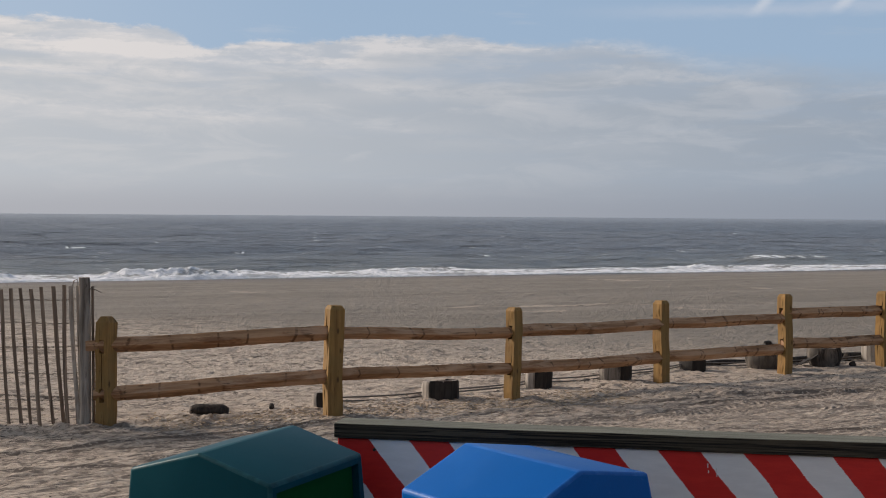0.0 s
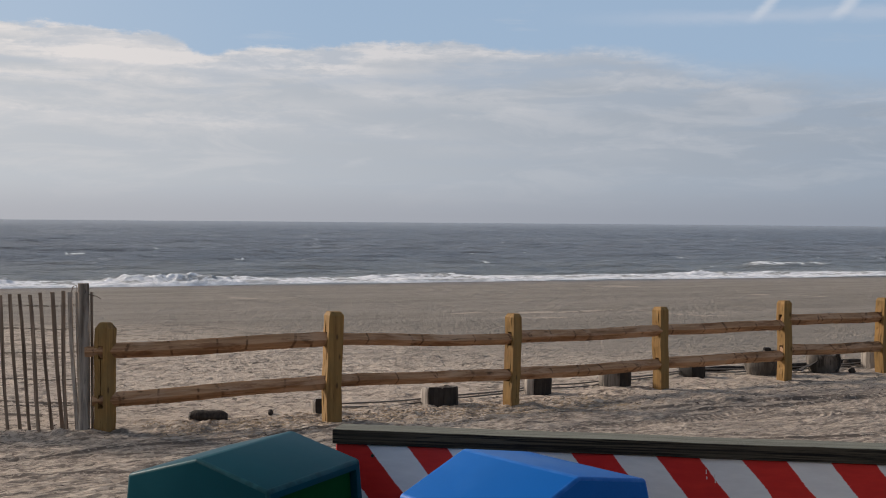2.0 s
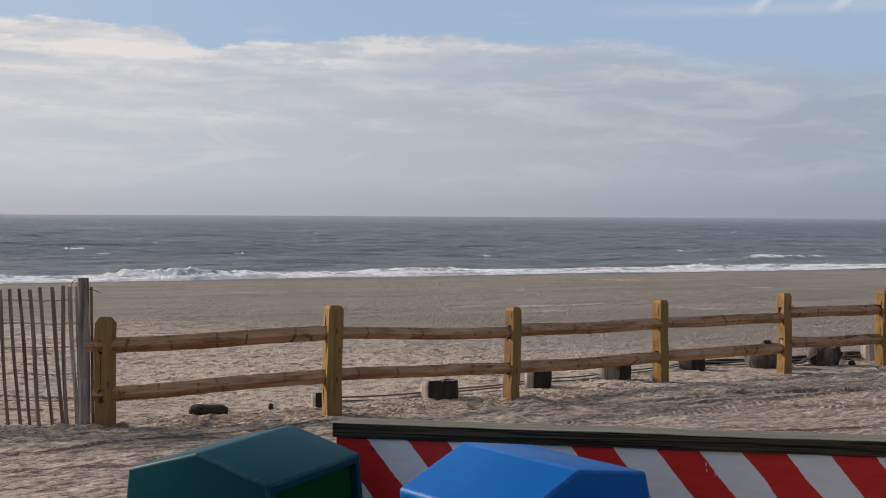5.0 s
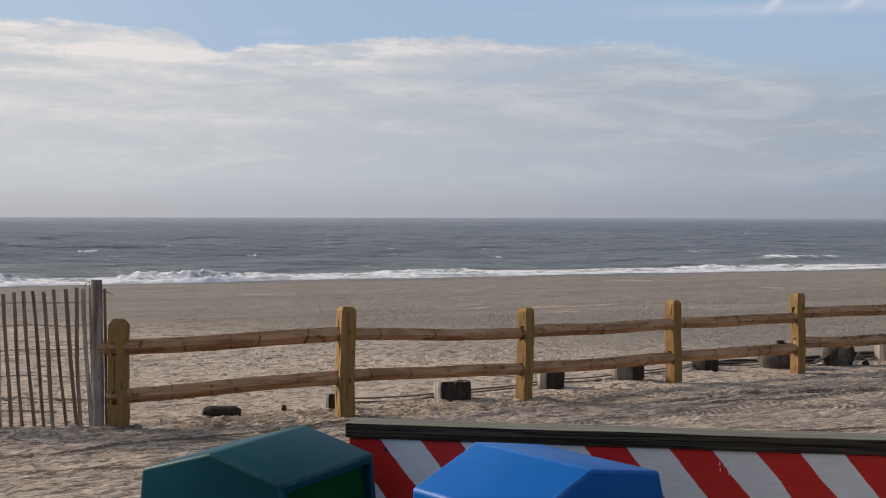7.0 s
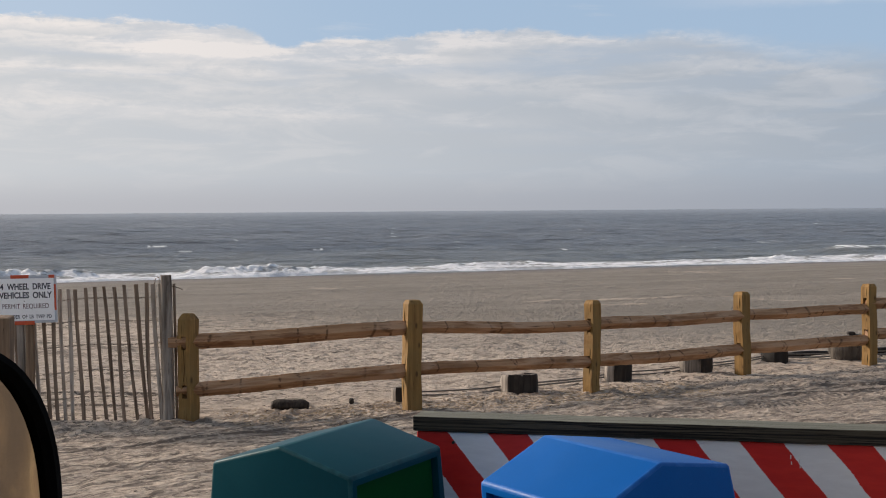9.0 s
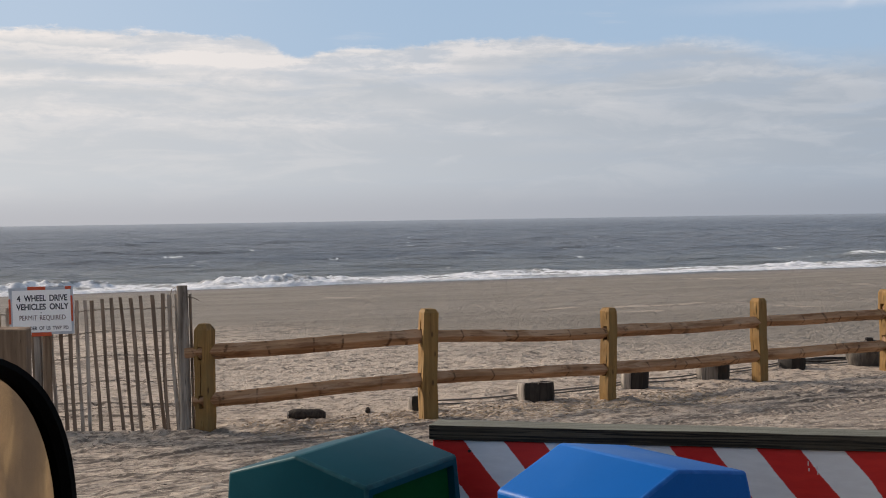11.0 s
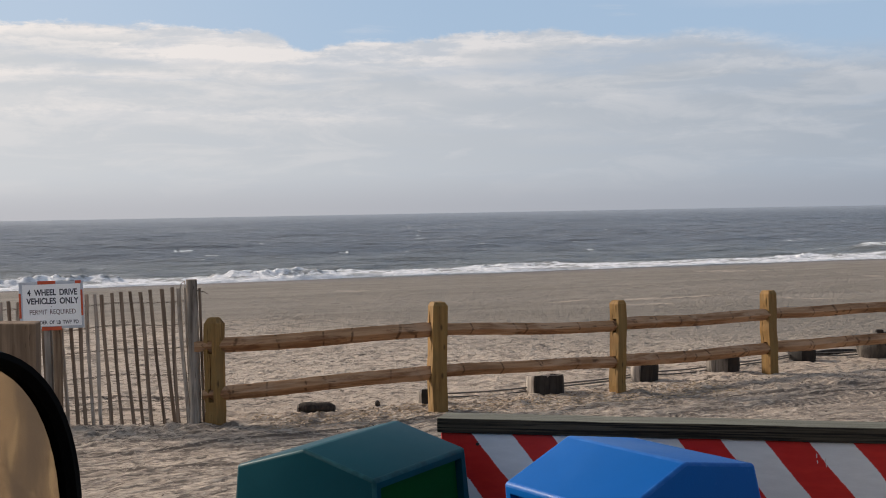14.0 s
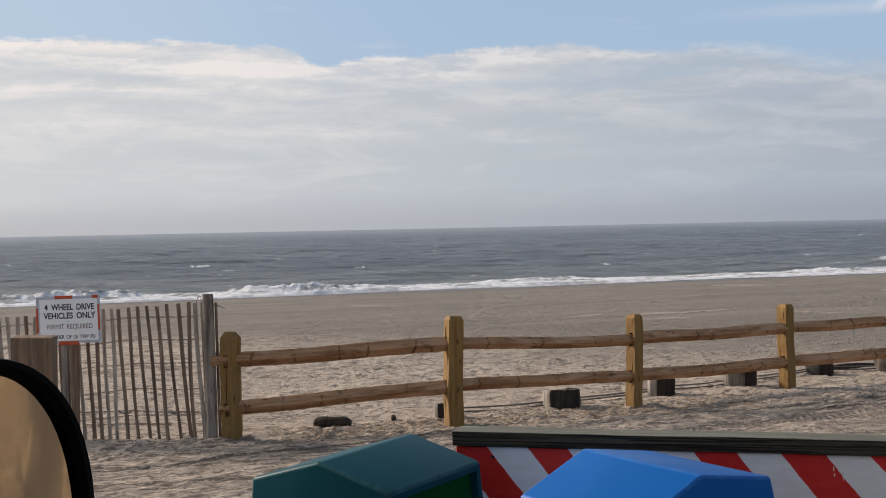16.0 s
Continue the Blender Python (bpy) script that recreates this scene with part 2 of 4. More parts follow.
    x, y, z = g.split(v)
    s = g.math("ADD", g.math("MULTIPLY", y, 0.891), g.math("MULTIPLY", x, -0.454))    # metres towards the sea
    u = g.math("ADD", g.math("MULTIPLY", x, 0.891), g.math("MULTIPLY", y, 0.454))     # metres along the shore
    band = g.combine(g.math("MULTIPLY", u, 0.05), g.math("MULTIPLY", s, 0.5), 0.0)
    long_n = g.noise(band, 1.0, 5.0, 0.6, 0.4)
    mid = g.noise(v, 0.9, 5.0, 0.6)
    clump = g.noise(g.scale(v, (0.75, 1.0, 1.0)), 4.2, 8.0, 0.74, 0.3)
    grain = g.noise(v, 160.0, 3.0, 0.7)
    on = g.ramp(s, 11.6, 10.9)
    # behind the fence: dry, pale, pocked with footprints, their shade painted dark
    dry = g.mix(g.ramp(mid, 0.3, 0.7), (0.560, 0.470, 0.385), (0.470, 0.394, 0.323))
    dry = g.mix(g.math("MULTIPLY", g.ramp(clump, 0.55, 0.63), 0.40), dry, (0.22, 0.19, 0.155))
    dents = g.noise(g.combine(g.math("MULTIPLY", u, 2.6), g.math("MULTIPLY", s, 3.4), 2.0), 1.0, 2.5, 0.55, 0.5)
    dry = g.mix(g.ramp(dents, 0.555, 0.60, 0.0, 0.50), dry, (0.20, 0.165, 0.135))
    # before it: driven over, grey-brown, ruts and drag marks along the fence
    trod = g.mix(g.ramp(mid, 0.35, 0.65), (0.500, 0.416, 0.335), (0.410, 0.340, 0.276))
    bend = g.noise(g.scale(v, (0.35, 0.35, 1.0)), 1.0, 2.0, 0.5)
    lane = g.math("ADD", g.math("MULTIPLY_ADD", u, -0.10, s), g.math("MULTIPLY_ADD", bend, 1.6, -0.8))
    streaks = g.noise(g.combine(g.math("MULTIPLY", u, 0.50), g.math("MULTIPLY", lane, 2.6), 0.0), 1.0, 4.0, 0.62, 0.25)
    damp_patch = g.noise(g.combine(g.math("MULTIPLY", u, 0.45), g.math("MULTIPLY", lane, 1.5), 6.0), 1.0, 3.0, 0.55, 0.3)
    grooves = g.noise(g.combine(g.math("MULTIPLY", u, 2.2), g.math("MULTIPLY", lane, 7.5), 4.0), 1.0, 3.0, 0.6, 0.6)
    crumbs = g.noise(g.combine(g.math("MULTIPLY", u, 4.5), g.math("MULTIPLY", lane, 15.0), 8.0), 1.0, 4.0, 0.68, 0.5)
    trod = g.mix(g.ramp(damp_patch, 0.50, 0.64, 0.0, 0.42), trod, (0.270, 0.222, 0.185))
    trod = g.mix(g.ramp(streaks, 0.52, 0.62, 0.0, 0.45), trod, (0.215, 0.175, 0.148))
    # grooves painted dark and crumbs pale, the shade and light of their relief
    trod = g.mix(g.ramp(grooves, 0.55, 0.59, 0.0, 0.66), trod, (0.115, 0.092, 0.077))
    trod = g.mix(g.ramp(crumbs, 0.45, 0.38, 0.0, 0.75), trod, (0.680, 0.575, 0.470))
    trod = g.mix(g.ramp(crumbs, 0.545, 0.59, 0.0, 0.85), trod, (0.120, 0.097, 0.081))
    # tyre tracks: pressed lanes, sharp shoulders painted dark as shade, some with the tread still printed
    press, tread = 0.0, 0.0
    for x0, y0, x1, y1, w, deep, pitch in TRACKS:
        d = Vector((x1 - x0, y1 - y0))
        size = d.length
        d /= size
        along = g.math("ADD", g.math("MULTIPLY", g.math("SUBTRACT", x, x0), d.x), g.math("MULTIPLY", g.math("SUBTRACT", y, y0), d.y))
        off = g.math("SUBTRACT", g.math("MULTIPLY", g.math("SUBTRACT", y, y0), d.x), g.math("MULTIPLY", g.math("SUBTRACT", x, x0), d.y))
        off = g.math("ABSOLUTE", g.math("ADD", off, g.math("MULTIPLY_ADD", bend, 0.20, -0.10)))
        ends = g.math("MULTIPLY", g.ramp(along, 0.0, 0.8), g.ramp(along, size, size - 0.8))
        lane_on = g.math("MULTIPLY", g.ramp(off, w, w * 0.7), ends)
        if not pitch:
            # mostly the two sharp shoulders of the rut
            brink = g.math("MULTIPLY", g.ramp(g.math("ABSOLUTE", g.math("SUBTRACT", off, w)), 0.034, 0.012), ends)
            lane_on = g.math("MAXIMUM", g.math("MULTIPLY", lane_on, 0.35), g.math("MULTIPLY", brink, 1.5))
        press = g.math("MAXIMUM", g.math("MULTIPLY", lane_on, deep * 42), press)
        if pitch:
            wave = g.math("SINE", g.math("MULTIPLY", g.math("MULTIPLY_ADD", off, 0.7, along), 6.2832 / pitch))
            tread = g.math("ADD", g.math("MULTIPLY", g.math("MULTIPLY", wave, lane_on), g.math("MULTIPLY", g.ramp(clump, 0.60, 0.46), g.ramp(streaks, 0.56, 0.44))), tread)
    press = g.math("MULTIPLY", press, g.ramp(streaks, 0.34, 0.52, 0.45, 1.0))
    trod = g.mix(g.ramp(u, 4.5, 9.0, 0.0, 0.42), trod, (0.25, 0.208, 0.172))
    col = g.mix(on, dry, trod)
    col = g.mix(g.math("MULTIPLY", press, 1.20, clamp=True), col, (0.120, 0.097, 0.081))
    # lit and shaded flanks of the tread bars, painted pale and dark
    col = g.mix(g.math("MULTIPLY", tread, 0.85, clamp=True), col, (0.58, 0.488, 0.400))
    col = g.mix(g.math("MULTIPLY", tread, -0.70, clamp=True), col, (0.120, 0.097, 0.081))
    # small hard-edged scrapes and heel marks everywhere, their shade put into the colour
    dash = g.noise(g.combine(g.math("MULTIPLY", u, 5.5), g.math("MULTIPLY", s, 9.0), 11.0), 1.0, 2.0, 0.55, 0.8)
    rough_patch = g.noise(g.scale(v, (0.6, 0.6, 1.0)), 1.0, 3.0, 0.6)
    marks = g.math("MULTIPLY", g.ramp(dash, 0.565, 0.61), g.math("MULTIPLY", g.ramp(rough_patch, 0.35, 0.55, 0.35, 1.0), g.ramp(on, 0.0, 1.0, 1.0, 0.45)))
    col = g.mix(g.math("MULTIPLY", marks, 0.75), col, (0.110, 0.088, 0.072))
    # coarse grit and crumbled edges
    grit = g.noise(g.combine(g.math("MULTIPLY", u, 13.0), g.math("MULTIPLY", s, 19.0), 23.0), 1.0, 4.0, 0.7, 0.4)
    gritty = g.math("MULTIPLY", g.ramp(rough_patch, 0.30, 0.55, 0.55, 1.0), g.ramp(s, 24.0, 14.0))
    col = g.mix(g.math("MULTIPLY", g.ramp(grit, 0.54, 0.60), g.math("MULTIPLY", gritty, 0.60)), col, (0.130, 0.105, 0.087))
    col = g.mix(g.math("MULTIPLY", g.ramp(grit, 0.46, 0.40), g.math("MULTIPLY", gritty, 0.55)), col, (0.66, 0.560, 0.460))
    # wider scuffs and drifts further out, lit and shaded sides painted in
    scuff = g.noise(g.combine(g.math("MULTIPLY", u, 1.5), g.math("MULTIPLY", s, 1.1), 17.0), 1.0, 4.0, 0.65, 0.6)
    out_there = g.ramp(s, 14.0, 20.0)
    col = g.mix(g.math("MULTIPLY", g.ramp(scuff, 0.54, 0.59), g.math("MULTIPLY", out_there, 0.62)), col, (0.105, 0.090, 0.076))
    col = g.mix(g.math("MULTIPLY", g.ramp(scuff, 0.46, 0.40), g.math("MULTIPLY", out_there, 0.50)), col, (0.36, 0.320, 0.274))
    # towards the sea: damp, then wet
    damp = g.mix(g.ramp(long_n, 0.3, 0.7), (0.208, 0.186, 0.158), (0.268, 0.240, 0.206))
    damp = g.mix(g.math("MULTIPLY", g.ramp(clump, 0.52, 0.66), 0.50), damp, (0.125, 0.100, 0.084))
    wet = g.math("ADD", s, g.math("MULTIPLY_ADD", long_n, 14.0, -7.0))
    # damp tone starts sooner to the right, which paints the sunward left brighter
    wet = g.math("ADD", wet, g.math("MULTIPLY_ADD", u, 1.55, -7.4))
    col = g.mix(g.ramp(wet, 17.0, 31.0), col, damp)
    col = g.mix(g.ramp(g.math("ADD", s, g.math("MULTIPLY_ADD", mid, 4.0, -2.0)), 58.0, 67.0), col, (0.135, 0.110, 0.092))
    col = g.mix(g.math("MULTIPLY", g.ramp(grain, 0.5, 0.8), 0.25), col, (0.16, 0.13, 0.10))
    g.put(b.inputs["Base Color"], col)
    g.put(b.inputs["Roughness"], g.ramp(s, 55.0, 67.0, 0.92, 0.45))
    b.inputs["Specular IOR Level"].default_value = 0.25
    near = g.noise(g.scale(v, (1.0, 1.3, 1.0)), 16.0, 8.0, 0.74, 0.3)
    far = g.noise(g.combine(g.math("MULTIPLY", u, 0.75), g.math("MULTIPLY", s, 1.25), 0.0), 8.5, 8.0, 0.74, 0.2)
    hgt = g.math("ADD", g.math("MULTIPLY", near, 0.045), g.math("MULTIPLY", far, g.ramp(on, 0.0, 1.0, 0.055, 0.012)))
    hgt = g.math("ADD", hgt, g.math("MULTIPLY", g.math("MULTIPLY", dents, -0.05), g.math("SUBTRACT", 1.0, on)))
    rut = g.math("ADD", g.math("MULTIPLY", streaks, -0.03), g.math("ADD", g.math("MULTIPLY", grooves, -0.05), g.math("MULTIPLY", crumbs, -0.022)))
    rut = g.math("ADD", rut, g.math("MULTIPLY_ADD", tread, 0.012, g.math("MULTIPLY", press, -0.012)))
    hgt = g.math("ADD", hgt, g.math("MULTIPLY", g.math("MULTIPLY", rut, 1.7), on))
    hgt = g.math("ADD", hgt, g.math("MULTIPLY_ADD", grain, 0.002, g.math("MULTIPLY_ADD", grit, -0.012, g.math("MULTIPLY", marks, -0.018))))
    relief(g, b, hgt, 0.9, 1.0)
    return m


def water_material():
    m, g, b = shader("sea_water")
    v = g.node("ShaderNodeNewGeometry").outputs["Position"]
    x, y, z = g.split(v)
    s = g.math("ADD", g.math("MULTIPLY", y, 0.891), g.math("MULTIPLY", x, -0.454))
    u = g.math("ADD", g.math("MULTIPLY", x, 0.891), g.math("MULTIPLY", y, 0.454))
    w = g.combine(g.math("MULTIPLY", u, 0.45), s, 0.0)
    chop = g.noise(w, 0.42, 8.0, 0.68, 0.4)
    swell = g.noise(w, 0.11, 6.0, 0.62, 0.3)
    broad = g.noise(w, 0.012, 3.0, 0.5)
    # darker and paler swell: wave shading put into the water colour
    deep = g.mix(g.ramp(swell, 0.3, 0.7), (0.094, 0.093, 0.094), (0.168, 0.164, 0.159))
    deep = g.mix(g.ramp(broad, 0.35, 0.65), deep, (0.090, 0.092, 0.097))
    shoal = g.mix(g.ramp(chop, 0.3, 0.7), (0.125, 0.126, 0.115), (0.170, 0.168, 0.150))
    col = g.mix(g.ramp(s, 125.0, 75.0), deep, shoal)
    capn = g.noise(g.combine(g.math("MULTIPLY", u, 0.55), g.math("MULTIPLY", s, 0.30), 3.0), 1.0, 4.0, 0.65, 0.6)
    caps = g.ramp(capn, 0.650, 0.70)
    # short dark dashes for the shaded wave faces, painted in
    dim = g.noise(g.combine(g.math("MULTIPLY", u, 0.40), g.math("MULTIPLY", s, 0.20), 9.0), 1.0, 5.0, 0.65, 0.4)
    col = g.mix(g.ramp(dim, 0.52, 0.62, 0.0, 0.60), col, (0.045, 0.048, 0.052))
    # haze over the far sea, put into the water colour
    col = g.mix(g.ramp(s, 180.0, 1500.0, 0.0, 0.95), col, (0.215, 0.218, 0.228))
    caps = g.math("MULTIPLY", caps, g.ramp(s, 1500.0, 300.0, 0.0, 0.85))
    col = g.mix(caps, col, (0.78, 0.80, 0.80))
    # spilling foam on the steepest crests near the shore
    spill = g.noise(g.combine(g.math("MULTIPLY", u, 0.9), g.math("MULTIPLY", s, 0.6), g.math("MULTIPLY", z, 1.2)), 1.0, 5.0, 0.65, 0.5)
    spill = g.math("MULTIPLY", g.ramp(spill, 0.44, 0.56), g.math("MULTIPLY", g.ramp(z, -1.30, -1.12), g.ramp(s, 100.0, 92.0)))
    col = g.mix(spill, col, (0.80, 0.82, 0.83))
    caps = g.math("MAXIMUM", caps, spill)
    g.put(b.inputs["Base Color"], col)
    g.put(b.inputs["Roughness"], g.math("ADD", 0.32, g.math("MULTIPLY", caps, 0.5)))
    b.inputs["IOR"].default_value = 1.33
    b.inputs["Specular IOR Level"].default_value = 0.56
    relief(g, b, g.math("ADD", chop, g.math("MULTIPLY", swell, 2.0)), 0.8, 1.1)
    return m


def foam_material():
    m, g, b = shader("sea_foam")
    v = g.node("ShaderNodeNewGeometry").outputs["Position"]
    n = g.noise(v, 1.6, 7.0, 0.65, 0.6)
    f = g.noise(g.scale(v, (1.0, 1.0, 2.0)), 5.0, 5.0, 0.7, 0.3)
    x, y, z = g.split(v)
    s = g.math("ADD", g.math("MULTIPLY", y, 0.891), g.math("MULTIPLY", x, -0.454))
    u = g.math("ADD", g.math("MULTIPLY", x, 0.891), g.math("MULTIPLY", y, 0.454))
    gaps = g.noise(g.combine(g.math("MULTIPLY", u, 0.55), g.math("MULTIPLY", s, 0.9), g.math("MULTIPLY", z, 1.5)), 1.0, 5.0, 0.65, 0.5)
    # blue-grey shading of the foam lumps, put into the colour
    col = g.mix(g.ramp(n, 0.30, 0.62), (0.50, 0.52, 0.55), (0.88, 0.89, 0.91))
    # bare water between the foam
    col = g.mix(g.math("MULTIPLY", g.ramp(gaps, 0.50, 0.60), g.ramp(s, 67.3, 69.0, 0.0, 0.85)), col, (0.20, 0.205, 0.195))
    g.put(b.inputs["Base Color"], col)
    b.inputs["Roughness"].default_value = 0.85
    relief(g, b, g.math("ADD", n, f), 0.5, 0.4)
    return m


def stripe_material():
    """Hand-painted red and white slanting bars on old boards."""
    m, g, b = shader("barrier_paint")
    v = g.node("ShaderNodeTexCoord").outputs["Object"]
    x, y, z = g.split(v)
    wob = g.noise(v, 9.0, 3.0, 0.5)
    edge = g.noise(g.scale(v, (1.0, 1.0, 6.0)), 45.0, 3.0, 0.6)
    d = g.math("ADD", g.math("MULTIPLY_ADD", z, STRIPE_SLANT, x), STRIPE_SHIFT)
    d = g.math("ADD", d, g.math("MULTIPLY_ADD", wob, 0.022, -0.011))
    d = g.math("ADD", d, g.math("MULTIPLY_ADD", edge, 0.008, -0.004))
    ph = g.math("FRACT", g.math("DIVIDE", d, STRIPE_STEP))
    red_on = g.math("MULTIPLY", g.ramp(ph, 0.0, 0.015), g.ramp(ph, 0.515, 0.50))
    wear = g.noise(g.scale(v, (3.0, 3.0, 14.0)), 3.0, 6.0, 0.65)
    white = g.mix(g.ramp(wear, 0.35, 0.7), (0.77, 0.745, 0.725), (0.84, 0.815, 0.795))
    red = g.mix(g.ramp(wear, 0.35, 0.7), (0.60, 0.014, 0.010), (0.68, 0.022, 0.014))
    col = g.mix(red_on, white, red)
    specks = g.noise(v, 60.0, 4.0, 0.7)
    col = g.mix(g.ramp(specks, 0.72, 0.78, 0.0, 0.6), col, (0.25, 0.21, 0.18))
    g.put(b.inputs["Base Color"], col)
    b.inputs["Roughness"].default_value = 0.5
    relief(g, b, g.math("ADD", wear, g.math("MULTIPLY", specks, 0.3)), 0.35, 0.003)
    return m


STRIPE_STEP, STRIPE_SLANT, STRIPE_SHIFT = 0.2549, 0.80, 0.0204

SAND, WATER, FOAM = sand_material(), water_material(), foam_material()
POST = timber("yellow_cedar", (0.33, 0.190, 0.058), (0.150, 0.078, 0.024), "z", 0.75, knots=True, cracks=0.8, grey=(0.205, 0.128, 0.044))
RAIL = timber("peeled_rail", (0.46, 0.268, 0.145), (0.215, 0.104, 0.045), "x", 0.78, knots=True, cracks=0.75, rings=True, tight=15.0, hard=0.20)
SLAT = timber("weathered_slat", (0.50, 0.422, 0.345), (0.175, 0.133, 0.102), "z", 0.9, knots=False, cracks=0.75, grey=(0.40, 0.360, 0.315), tight=30.0, hard=0.16)
SLAT_DARK = timber("dark_slat", (0.30, 0.225, 0.165), (0.080, 0.054, 0.038), "z", 0.9, knots=False, cracks=0.6)
GREYPOST = timber("grey_post", (0.37, 0.322, 0.275), (0.100, 0.080, 0.064), "z", 0.9, knots=False, cracks=0.85, tight=16.0, hard=0.17)
BROWN = timber("brown_timber", (0.280, 0.192, 0.125), (0.122, 0.079, 0.050), "z", 0.85, knots=False, cracks=0.85, tight=16.0, hard=0.16)
STUMP = timber("old_piling", (0.30, 0.262, 0.222), (0.014, 0.012, 0.010), "z", 0.9, knots=False, cracks=0.9)
BLEACHED = timber("bleached_piling", (0.46, 0.415, 0.36), (0.12, 0.10, 0.085), "z", 0.9, knots=False, cracks=0.7)
CHARRED = timber("charred_log", (0.062, 0.050, 0.041), (0.014, 0.012, 0.010), "z", 0.9, knots=False, cracks=0.6)
MOTTLED = timber("mottled_piling", (0.19, 0.165, 0.138), (0.022, 0.018, 0.015), "z", 0.9, knots=False, cracks=0.6, grey=(0.085, 0.076, 0.067), tight=13.0, hard=0.14)
TAR = timber("tarred_piling", (0.042, 0.036, 0.031), (0.005, 0.0045, 0.004), "z", 0.8, knots=False, cracks=0.5, grey=(0.020, 0.017, 0.015), tight=14.0, hard=0.14)
CAP = timber("shaded_plank_edge", (0.078, 0.062, 0.041), (0.005, 0.004, 0.003), "x", 0.85, knots=False, cracks=0.7, tight=150.0, hard=0.07)
CAP_TOP = timber("bleached_lit_plank", (0.185, 0.187, 0.150), (0.090, 0.090, 0.070), "x", 0.85, knots=False, cracks=0.6, tight=90.0, hard=0.12)
PAINT = stripe_material()
GREEN = plain("green_plastic", (0.0001, 0.045, 0.060), (0.0002, 0.052, 0.070), 0.38, 3.0, 0.10, 220.0, spec=0.07, worn=(0.02, 0.10, 0.12))
GREEN_IN = plain("green_flap", (0.002, 0.058, 0.013), (0.003, 0.070, 0.016), 0.6, 3.0, 0.2, 200.0, spec=0.03)
BLUE = plain("blue_plastic", (0.0006, 0.090, 0.335), (0.0009, 0.100, 0.375), 0.40, 3.0, 0.10, 220.0, spec=0.08, worn=(0.08, 0.24, 0.58))
BLUE_IN = plain("blue_flap", (0.006, 0.05, 0.24), (0.008, 0.06, 0.28), 0.6, 3.0, 0.2, 200.0, spec=0.05)
GREEN_EDGE = plain("scuffed_green", (0.002, 0.045, 0.055), (0.012, 0.085, 0.10), 0.45, 26.0, 0.2, 260.0, spec=0.15)
BLUE_EDGE = plain("scuffed_blue", (0.004, 0.10, 0.38), (0.03, 0.16, 0.48), 0.45, 26.0, 0.2, 260.0, spec=0.15)
WIRE = plain("rusty_wire", (0.15, 0.13, 0.11), (0.22, 0.17, 0.13), 0.7, 30.0, 0.3, 300.0, 0.4)
ROPE = plain("old_cable", (0.12, 0.108, 0.095), (0.17, 0.155, 0.14), 0.8, 20.0, 0.6, 150.0)
SIGNWHITE = plain("sign_white", (0.86, 0.86, 0.86), (0.88, 0.88, 0.88), 0.45, 4.0, 0.05, 200.0)
SIGNGREY = plain("sign_edge", (0.42, 0.45, 0.50), (0.50, 0.53, 0.58), 0.5, 9.0, 0.1, 200.0)
ORANGE = plain("orange_tape", (0.46, 0.055, 0.016), (0.55, 0.085, 0.022), 0.5, 14.0, 0.1, 200.0)
INK = plain("black_ink", (0.030, 0.030, 0.045), (0.05, 0.05, 0.065), 0.6, 40.0, 0.05, 300.0)
REDINK = plain("faded_red_ink", (0.055, 0.009, 0.012), (0.075, 0.014, 0.017), 0.6, 40.0, 0.05, 300.0)
BLACK = plain("black_trim", (0.004, 0.004, 0.004), (0.006, 0.006, 0.006), 0.8, 20.0, 0.2, 300.0, spec=0.08)
CARPAINT = plain("vehicle_paint", (0.05, 0.05, 0.055), (0.06, 0.06, 0.065), 0.35, 4.0, 0.02, 300.0)
RUBBER = plain("tyre_rubber", (0.02, 0.02, 0.02), (0.03, 0.03, 0.03), 0.9, 12.0, 0.3, 150.0)
PALESAND = plain("pale_sand", (0.30, 0.258, 0.215), (0.36, 0.305, 0.252), 0.9, 2.0, 0.6, 30.0, spec=0.2)
STRAW = plain("straw_bits", (0.42, 0.32, 0.21), (0.30, 0.22, 0.14), 0.9, 40.0, 0.3, 200.0, spec=0.2)
WRACK = plain("dark_wrack", (0.055, 0.042, 0.034), (0.10, 0.075, 0.055), 0.9, 40.0, 0.3, 200.0, spec=0.2)
NAIL = plain("nail_steel", (0.03, 0.028, 0.026), (0.05, 0.045, 0.04), 0.6, 30.0, 0.1, 300.0, 0.6)
CHIP = plain("bare_chip", (0.62, 0.58, 0.55), (0.70, 0.66, 0.62), 0.7, 60.0, 0.1, 300.0)


def glass_mirror():
    m, g, b = shader("mirror_glass")
    v = coords(g)
    n = g.noise(v, 26.0, 5.0, 0.6)
    # brown streaks and bright patches of the reflection, painted into the glass colour
    reflect_streaks = g.noise(g.scale(v, (16.0, 16.0, 4.5)), 1.0, 3.0, 0.5, 0.5)
    reflect_patches = g.noise(g.scale(v, (30.0, 30.0, 9.0)), 1.0, 2.0, 0.5, 0.8)
    reflect_tint = g.mix(g.ramp(reflect_streaks, 0.36, 0.64), (0.36, 0.31, 0.25), (0.74, 0.58, 0.38))
    g.put(b.inputs["Base Color"], g.mix(g.ramp(reflect_patches, 0.56, 0.70, 0.0, 0.6), reflect_tint, (0.92, 0.74, 0.46)))
    b.inputs["Metallic"].default_value = 1.0
    g.put(b.inputs["Roughness"], g.ramp(n, 0.3, 0.7, 0.03, 0.10))
    return m


MIRROR = glass_mirror()


# ---------------------------------------------------------------- mesh helpers
def part(name, bm, material, parent=None, label="", m=None):
    """Links a bmesh as one mesh object, under a thing or part if given."""
    data = bpy.data.meshes.new(name)
    bmesh.ops.recalc_face_normals(bm, faces=bm.faces)
